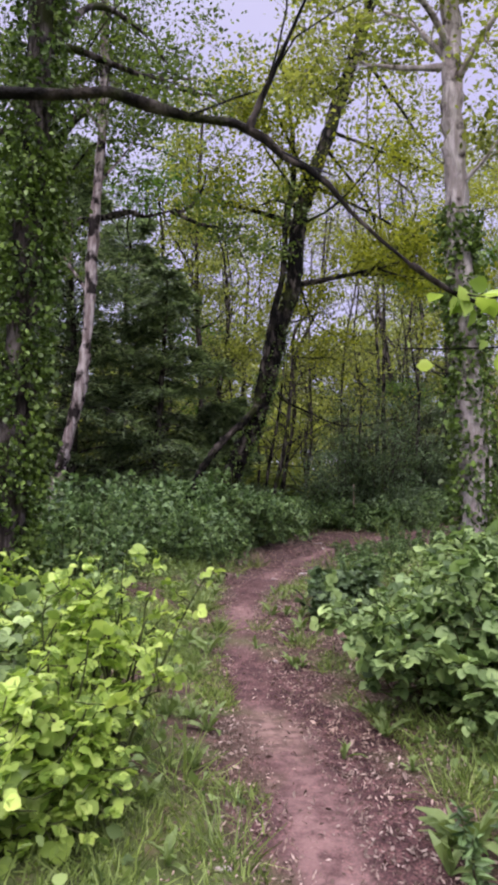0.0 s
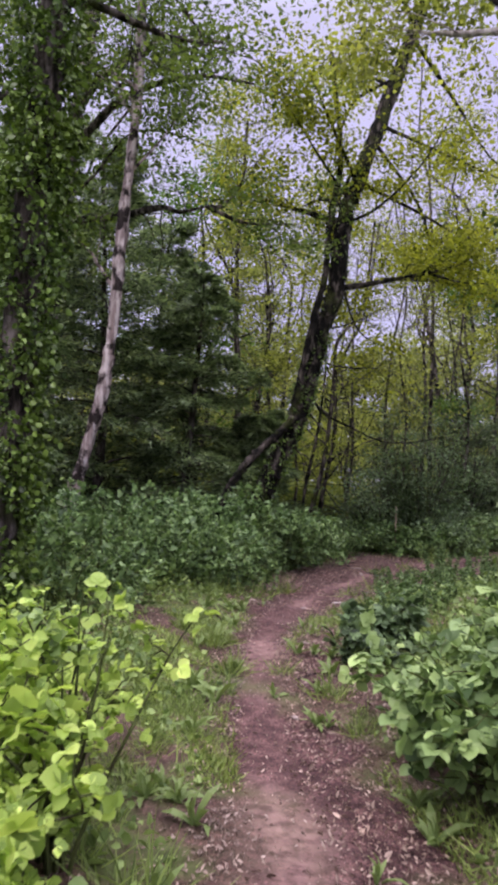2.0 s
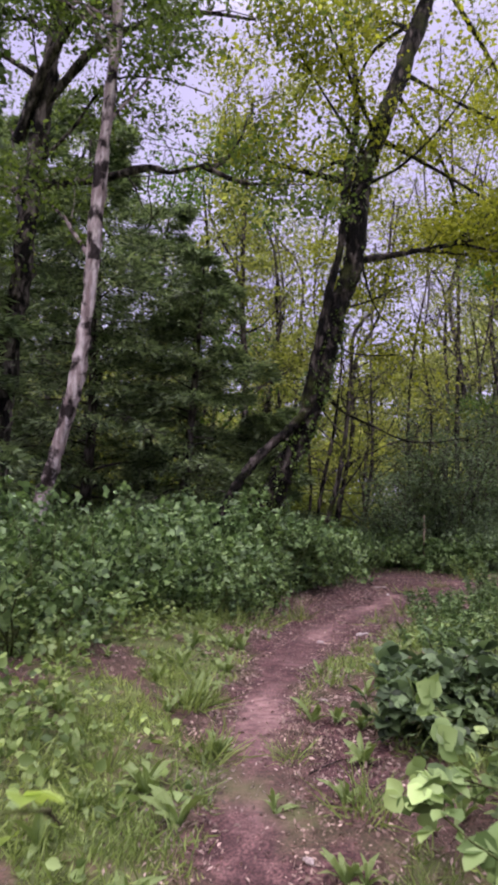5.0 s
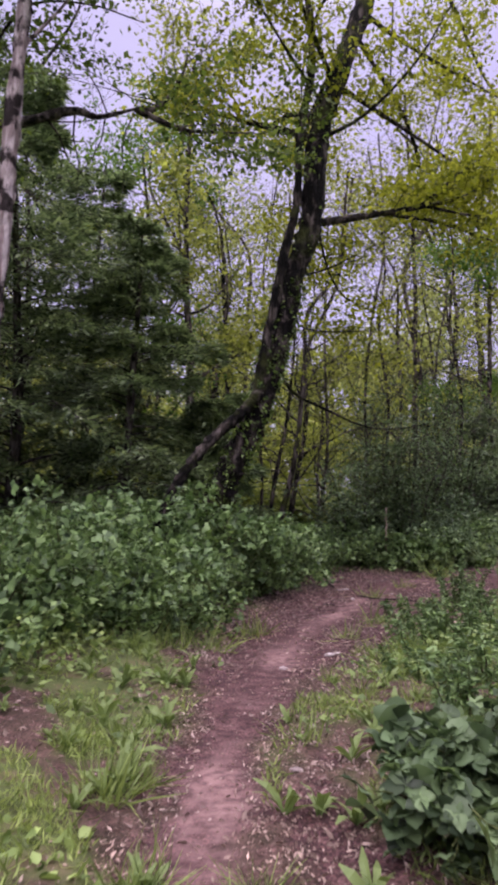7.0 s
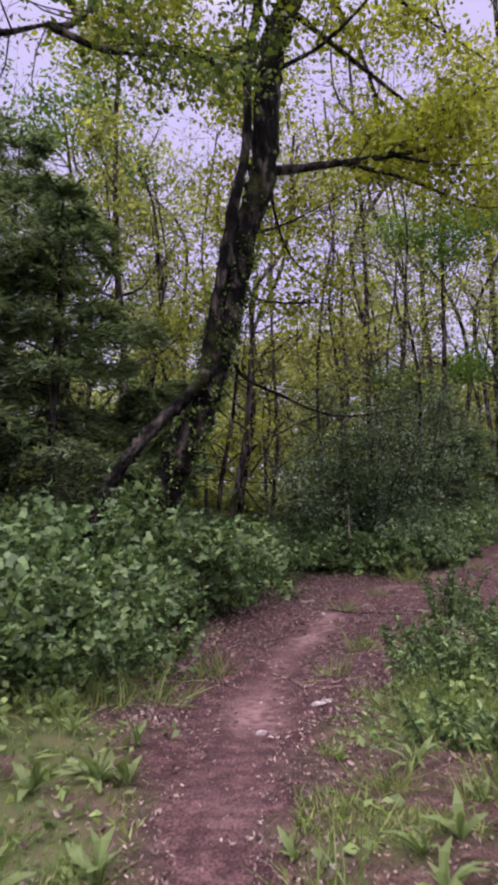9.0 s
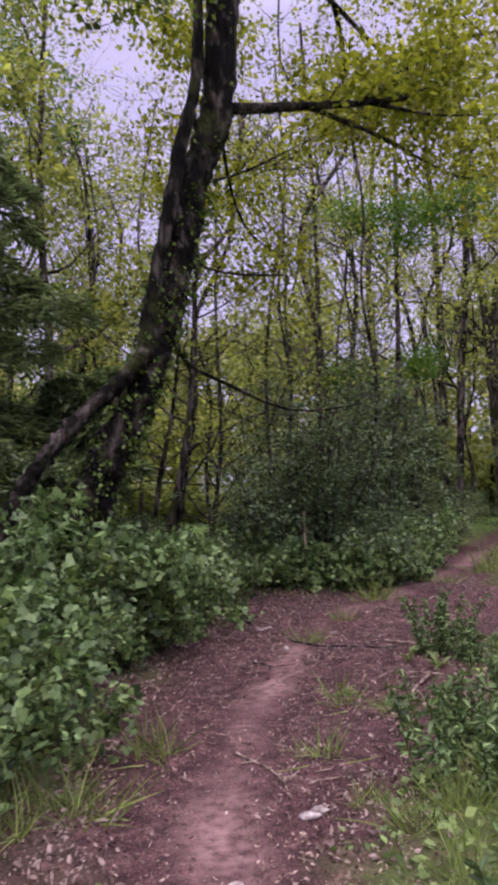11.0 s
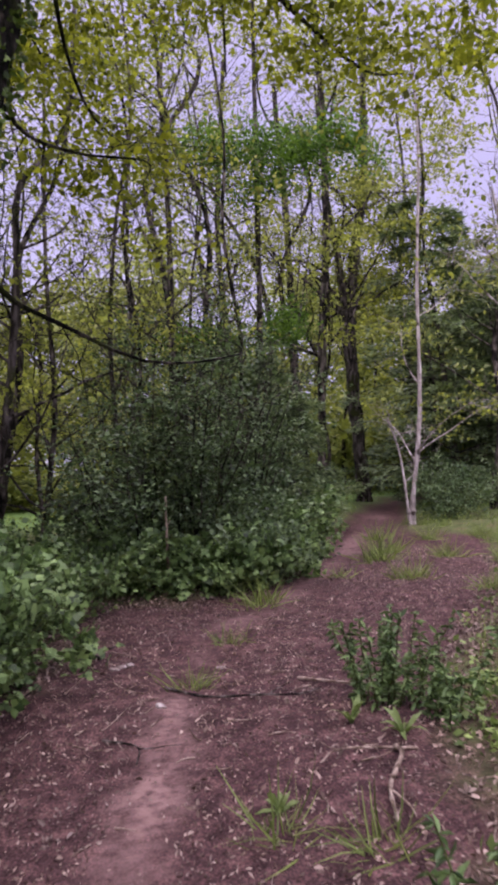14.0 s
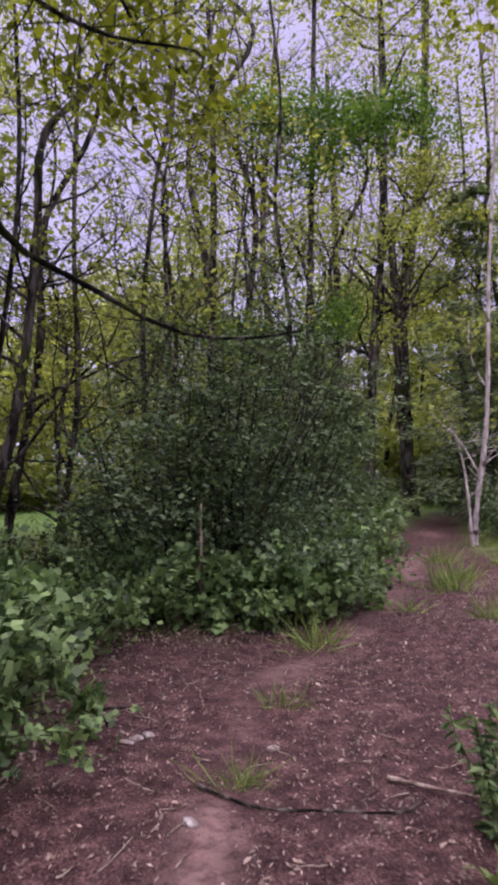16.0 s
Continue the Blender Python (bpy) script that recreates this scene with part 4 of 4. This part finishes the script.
def grass():
    r = np.random.default_rng(700)
    tuft = lambda x, y: 0.5 + 0.5 * wavy(x, y, 0.25, 8) + 0.35 * wavy(x, y, 0.9, 2)
    p = scatter(150000, -4, 5.5, 1.0, 13, lambda x, y, u: (all_gap(x, y) > 0.1 + 0.25 * (y > 8.5)) & (bare_patch(x, y) < 0.6) & (u < np.clip(tuft(x, y), 0, 1) * np.where((y < 9) & (np.abs(x) < 1.3), 0.6, 0.2)), r)
    q = scatter(45000, 2.2, 16, 13, 30, lambda x, y, u: (all_gap(x, y) > 0.1) & (x - 3 > (y - 16) * 0.6) & (u < 0.75 * np.clip(tuft(x, y), 0, 1)), r)
    for pts, s, nm in ((p, 0.1, "grass"), (q, 0.13, "grass")):
        out = np.concatenate([r.normal(size=(len(pts), 2)) * 0.5, np.ones((len(pts), 1))], 1)
        tagged(mesh_object(nm, *leaves(pts, s, 0.05, (BLADE, BLADE_POLYS), 0.05, out, r, 0.4), M_GRASS), "rough green grass blades growing beside the path", "grass", kind="stuff")

    p = scatter(170000, -2.2, 2.2, 1.5, 9.5, lambda x, y, u: (all_gap(x, y) > 0.05) & (u > 0.95 * bare_patch(x, y)) & (u < np.clip(1.3 * tuft(x, y) - 0.2, 0.03, 0.9)), r)
    out = np.concatenate([r.normal(size=(len(p), 2)) * 0.6, np.ones((len(p), 1))], 1)
    tagged(mesh_object("short_grass", *leaves(p, 0.055, 0.05, (TRI, TRI_POLYS), 0.3, out, r, 0.45), M_GRASS), "short thin turf of fine green blades", "grass", kind="stuff")

    p = scatter(120000, -16, 18, -10, 34, lambda x, y, u: (all_gap(x, y) > 0.6) & ((np.abs(x) > 2.2) | (y < 1.5) | (y > 9.5)) & (u < 0.2 + tuft(x, y)), r)
    out = np.concatenate([r.normal(size=(len(p), 2)) * 0.6, np.ones((len(p), 1))], 1)
    tagged(mesh_object("rough_grass", *leaves(p, 0.13, 0.05, (TRI, TRI_POLYS), 0.22, out, r, 0.45), M_GRASS), "rough knee-high grass under the trees", "grass", kind="stuff")


grass()


def herbs():
    """Low broad-leaved weeds in the turf."""
    r = np.random.default_rng(710)
    patch = lambda x, y: wavy(x, y, 0.5, 11) + 0.6 * wavy(x, y, 0.17, 3)
    p = scatter(130000, -5, 5.5, 1.2, 14, lambda x, y, u: (all_gap(x, y) > 0.15) & (bare_patch(x, y) < 0.7) & (patch(x, y) > -0.35 - 0.9 * (x < -1.3) - 0.5 * (x > 1.6)) & (u < np.where((x < -1.1) | (x > 1.2), 0.75, 0.2)), r)
    q = scatter(30000, -0.8, 5.5, 10, 20, lambda x, y, u: (all_gap(x, y) > -0.05) & (patch(x, y) > 0.25) & (u < 0.5), r)
    for pts, h in ((p, 0.3), (q, 0.1)):
        pts = pts.copy()
        e = np.clip(all_gap(pts[:, 0], pts[:, 1]) - 0.35, 0, 1.6)
        pts[:, 2] += r.uniform(0.01, 1, len(pts)) ** 1.3 * (0.05 + h * e)
        for part_pts, shape in ((pts[pts[:, 1] < 7.5], (LEAF, LEAF_POLYS)), (pts[pts[:, 1] >= 7.5], (CHIP, CHIP_POLYS))):
            if len(part_pts):
                tagged(mesh_object("herb_layer", *leaves(part_pts, 0.05, 0.5, shape, r=r), M_LEAF_NETTLE), "low broad-leaved weeds covering the turf", "weeds", kind="stuff")


herbs()


def litter():
    r = np.random.default_rng(720)
    p = scatter(210000, -3, 7, 2, 20, lambda x, y, u: ((all_gap(x, y) < 0.5) | (bare_patch(x, y) > 0.5)) & (u < np.where(trail_gap(x, y)[1] < 0.16, 0.12, 0.8) * np.where(y < 8.5, 0.6, 1)), r)
    p = np.concatenate([p, scatter(26000, -0.5, 1.7, 2.2, 9, lambda x, y, u: (all_gap(x, y) < 0.3) & (u < np.where(trail_gap(x, y)[1] < 0.12, 0.12, 0.8)), r)])
    g = all_gap(p[:, 0], p[:, 1])
    rim = (g > -0.1) & (g < 0.35) & (p[:, 1] > 10.5)
    p[:, 2] += 0.008
    small, large = p[~rim | (r.uniform(0, 1, len(p)) < 0.5)], p[rim | (r.uniform(0, 1, len(p)) < 0.09)]
    tagged(mesh_object("leaf_litter", *join([leaves(small, 0.021, 0.45, r=r, spread=0.6, shape=(CHIP, CHIP_POLYS), width=0.55), leaves(large, 0.03, 0.45, r=r, spread=0.5, width=0.6)]), M_LITTER), "dry pinkish-brown fallen leaves on bare soil", "leaf litter", kind="stuff")
    n = 160
    x, y = r.uniform(0.2, 3.2, n), r.uniform(10, 17, n)
    keep = all_gap(x, y) < 0.3
    bits = []
    for a, b in zip(x[keep], y[keep]):
        d = r.uniform(0, 6.28)
        bits.append(tube(wander((a, b, gz(a, b) + 0.008), (math.cos(d), math.sin(d), 0), r.uniform(0.06, 0.28), 4, 0.2, 0.0, r), np.linspace(0.005, 0.002, 5), 4, 0.1, r))
    tagged(mesh_object("twig_litter", *join(bits), M_DEADWOOD), "scattered thin broken twigs on bare soil", "twigs", kind="stuff")


litter()


def tall_weed(x, y, h, n, seed, mat=M_LEAF_NETTLE, label="clump of soft green upright weeds on bare soil", size=0.055):
    """A clump of upright stems with drooping leaves in pairs."""
    r = np.random.default_rng(seed)
    thing = empty("weed_clump", x, y, gz(x, y) - 0.01, label, "weed", "weed clumps")
    for _ in range(n):
        s = r.normal(size=2) * 0.11
        ln = wander((s[0], s[1], 0), (s[0] * 1.5, s[1] * 1.5, 1), h * r.uniform(0.6, 1.1), 6, 0.07, 0.02, r)
        stem = mesh_object("stem", *tube(ln, np.linspace(0.006, 0.003, len(ln)), 4, 0.03, r), M_STEM, thing)
        pts = np.repeat(np.concatenate([ln[1:], (ln[1:] + ln[:-1]) / 2]), 5, axis=0)
        a = r.uniform(0, 6.28, len(pts))
        out = np.stack([np.cos(a), np.sin(a), np.full(len(a), -0.15)], -1)
        tagged(mesh_object("foliage", *leaves(pts, size, 0.5, (LEAF, LEAF_POLYS), 0.42, out, r), mat, stem), kind="stuff")
    return thing


for i, (x, y, h, n) in enumerate([(1.6, 11.0, 0.4, 22), (1.8, 11.5, 0.38, 18), (1.95, 10.6, 0.38, 16), (2.7, 14.0, 0.6, 20), (2.85, 13.6, 0.4, 14), (1.7, 9.6, 0.4, 12), (3.3, 13.2, 0.5, 16), (1.35, 9.9, 0.25, 8), (2.5, 12.0, 0.4, 14), (0.95, 2.6, 0.3, 8), (1.3, 8.6, 0.4, 14), (3.0, 12.3, 0.45, 14)]):
    tall_weed(x, y, h, n, 800 + i, M_LEAF_BRAMBLE, size=0.05)


BLADE_LEAF = np.array([(-0.05, 0, 0.0), (0.05, 0, 0.0), (0.1, 0.35, 0.16), (-0.1, 0.35, 0.16), (0.11, 0.7, 0.17), (-0.11, 0.7, 0.17), (0.02, 1, 0.0), (-0.02, 1, 0.0), (0, 0.35, 0.12), (0, 0.7, 0.16)])
BLADE_LEAF_POLYS = [(0, 1, 2, 8), (0, 8, 3, 3), (8, 2, 4, 9), (3, 8, 9, 5), (9, 4, 6, 7), (5, 9, 7, 7)]


def dock_mesh():
    bm = bmesh.new()
    vs = [bm.verts.new(v) for v in BLADE_LEAF]
    for f in BLADE_LEAF_POLYS:
        bm.faces.new([vs[i] for i in dict.fromkeys(f)])
    me = bpy.data.meshes.new("leaf")
    bm.to_mesh(me)
    bm.free()
    me.materials.append(M_LEAF_DOCK)
    return me


M_LEAF_DOCK = leaf_material("dock_leaves", (0.10, 0.16, 0.05), (0.24, 0.32, 0.12), 0.3)
DOCK = dock_mesh()


def dock(x, y, size, n, seed, label="rosette of long pale green leaves in thin turf"):
    """A rosette weed whose leaves are parts of their own."""
    r = np.random.default_rng(seed)
    thing = empty("dock_plant", x, y, gz(x, y), label, "weed", "rosette weeds")
    for k in range(n):
        ob = new("leaf", DOCK)
        ob.parent = thing
        s = size * r.uniform(0.45, 0.95)
        ob.matrix_basis = pose(0, 0, 0, r.uniform(5, 75), r.uniform(-30, 30), 360 * k / n + r.uniform(-25, 25)) @ Matrix.Diagonal((s * r.uniform(0.7, 1.1), s, s, 1))


r = np.random.default_rng(830)
for i, (x, y, s, n) in enumerate([(-0.53, 6.4, 0.24, 16), (-0.75, 6.15, 0.2, 10), (0.85, 2.9, 0.3, 10), (0.72, 2.75, 0.22, 9), (0.48, 3.9, 0.14, 8), (-0.28, 6.95, 0.2, 16), (-0.3, 2.75, 0.16, 8), (-0.55, 7.7, 0.2, 14), (0.35, 6.4, 0.18, 12),
                                   (0.05, 6.3, 0.14, 9), (2.3, 13.7, 0.18, 12), (2.45, 13.4, 0.2, 12), (-0.6, 5.2, 0.17, 10), (-0.35, 4.5, 0.16, 10), (0.3, 8.8, 0.15, 10), (-0.5, 9.6, 0.2, 12), (-0.75, 8.6, 0.2, 12), (1.55, 13.0, 0.14, 12)]):
    dock(x, y, s, n, 840 + i)
for i in range(150):
    x, y = r.uniform(-1.6, 1.8), r.uniform(2.4, 11.5)
    if 0.14 < float(trail_gap(np.array([x]), np.array([y]))[0][0]) < 1.1 and (x > 0.6 or y > 4 or x < -0.2):
        dock(x, y, r.uniform(0.1, 0.24), int(r.integers(7, 14)), 880 + i)


def stick(name, pts, q, mat, label, category="stick"):
    """A fallen stick or bare root that lies on the soil."""
    p = [(x, y, gz(x, y) + z) for x, y, z in pts]
    base = np.array(p[0])
    thing = empty(name, *base, label, category)
    ln = smooth_line(np.array(p) - base, 20)
    mesh_object("shaft", *tube(ln, q * (np.linspace(1, 0.5, 20) + 0.12 * np.sin(np.arange(20) * 1.9)), 7, 0.1), mat, thing)
    d = ln[12] - ln[10]
    side = np.array([-d[1], d[0], 0.02])
    mesh_object("side_shoot", *tube(wander(ln[11], d + side, 0.25, 5, 0.15, 0.0, rng), np.linspace(q * 0.5, q * 0.2, 6), 5, 0.1), mat, thing)


stick("bare_root", [(2.3, 13.25, 0.02), (2.24, 13.1, 0.05), (2.05, 12.9, 0.03), (1.96, 12.75, 0.04), (1.87, 12.55, 0.02)], 0.015, M_DEADWOOD, "bleached bare root on the soil", "root")
stick("bare_root", [(2.4, 13.2, 0.01), (2.05, 13.35, 0.03), (1.9, 13.3, 0.02)], 0.008, M_DEADWOOD, "thin bleached root on the soil", "root")
stick("fallen_stick", [(1.57, 14.93, 0.015), (1.75, 14.6, 0.02), (2.0, 14.45, 0.03), (2.3, 14.35, 0.02), (2.5, 14.45, 0.015)], 0.009, M_BARK_GREY, "thin bent brown stick lying on bare soil")
stick("fallen_stick", [(2.45, 14.7, 0.02), (2.7, 14.35, 0.03), (3.0, 14.2, 0.02)], 0.011, M_DEADWOOD, "pale broken stick lying on bare soil")
stick("fallen_stick", [(1.2, 16.4, 0.02), (1.25, 16.15, 0.05), (1.32, 15.95, 0.02)], 0.028, M_BARK_DARK, "short dark broken branch lying on bare soil")
stick("fallen_stick", [(1.0, 14.2, 0.01), (1.15, 14.0, 0.02), (1.1, 13.8, 0.01)], 0.007, M_BARK_GREY, "thin bent brown stick lying on bare soil")
stick("fallen_stick", [(0.55, 11.9, 0.01), (0.7, 11.5, 0.02), (0.72, 11.2, 0.01)], 0.007, M_DEADWOOD, "thin pale twig lying on bare soil")
stick("fallen_stick", [(0.2, 6.7, 0.01), (0.38, 6.9, 0.02), (0.55, 6.85, 0.01)], 0.004, M_BARK_GREY, "thin brown twig lying on bare soil")
stick("stake", [(2.56, 18.3, -0.05), (2.55, 18.3, 0.5), (2.56, 18.31, 1.05)], 0.022, M_DEADWOOD, "thin pale upright dead stem before a dark bush", "dead stem")


def stone(x, y, s, seed, label, mat):
    """A flattish chipped stone or flake."""
    r = np.random.default_rng(seed)
    bm = bmesh.new()
    bmesh.ops.create_icosphere(bm, subdivisions=2, radius=s)
    for v in bm.verts:
        v.co = Vector((v.co.x * 1.3, v.co.y * 0.85, v.co.z * 0.45)) * (1 + 0.25 * noise.noise(v.co / s * 1.3 + Vector((seed, 0, 0))))
    me = bpy.data.meshes.new("stone")
    bm.to_mesh(me)
    bm.free()
    me.materials.append(mat)
    ob = new("stone", me)
    ob.matrix_world = pose(x, y, gz(x, y) + s * 0.2, r.uniform(-12, 12), r.uniform(-12, 12), r.uniform(0, 360))
    tagged(ob, label, "stone", "stones on the path")


M_STONE = bark_material("pale_stone", (0.36, 0.30, 0.28), (0.55, 0.5, 0.48), (0.22, 0.17, 0.16), 0.3)
for i, (x, y, s) in enumerate([(0.76, 11.0, 0.045), (0.82, 11.04, 0.04), (1.44, 14.57, 0.035), (0.33, 10.44, 0.03), (1.42, 15.66, 0.035), (1.5, 15.7, 0.04), (1.36, 15.62, 0.035), (0.3, 8.1, 0.03), (0.42, 8.7, 0.025), (0.2, 5.9, 0.025), (-0.1, 2.75, 0.025), (2.1, 15.3, 0.03)]):
    stone(x, y, s, 900 + i, "pale flattish stone lying on the bare soil", M_STONE)


def tuft(x, y, h, n, seed):
    """A tuft of upright grass."""
    r = np.random.default_rng(seed)
    n = int(n * 1.5)
    pts = np.concatenate([r.normal(size=(n, 2)) * h * 0.3, np.zeros((n, 1))], 1)
    out = np.concatenate([pts[:, :2] * 3 / h * 0.5 + r.normal(size=(n, 2)) * 0.2, np.ones((n, 1))], 1)
    ob = mesh_object("grass_tuft", *leaves(pts, h * 0.75, 0.05, (BLADE, BLADE_POLYS), 0.032, out, r, 0.4), M_GRASS)
    ob.matrix_world = pose(x, y, gz(x, y) - 0.005)
    tagged(ob, "tuft of upright bright green grass on bare soil", "grass tuft", "grass tufts")


SPOTS = [(0.1, 12.1, 0.28, 70), (1.47, 12.8, 0.25, 40), (1.75, 14.9, 0.2, 60), (3.2, 17.2, 0.35, 90), (5.7, 18.9, 0.4, 110), (6.3, 19.6, 0.35, 90), (5.2, 17.4, 0.3, 90), (-0.3, 6.9, 0.2, 110), (-0.55, 7.7, 0.25, 130), (-0.3, 11.3, 0.3, 60), (-0.6, 11.0, 0.25, 60), (1.75, 12.5, 0.25, 40), (0.45, 6.3, 0.22, 90), (0.1, 6.9, 0.16, 60),
         (4.6, 18.0, 0.2, 70), (7.0, 21.0, 0.35, 90), (6.6, 18.6, 0.3, 90), (7.6, 20.4, 0.3, 90), (2.4, 15.9, 0.2, 60), (1.0, 11.7, 0.2, 40)]
r = np.random.default_rng(940)
while len(SPOTS) < 130:
    x, y = r.uniform(-1.7, 2.0), r.uniform(2.5, 12.0)
    if len(SPOTS) > 95:
        x, y = r.uniform(4, 9), r.uniform(16, 22)
    if 0.05 < float(all_gap(np.array([x]), np.array([y]))[0]) < 1.6:
        SPOTS.append((x, y, r.uniform(0.12, 0.26), int(r.integers(40, 110))))
for i, (x, y, h, n) in enumerate(SPOTS):
    tuft(x, y, h, n, 950 + i)
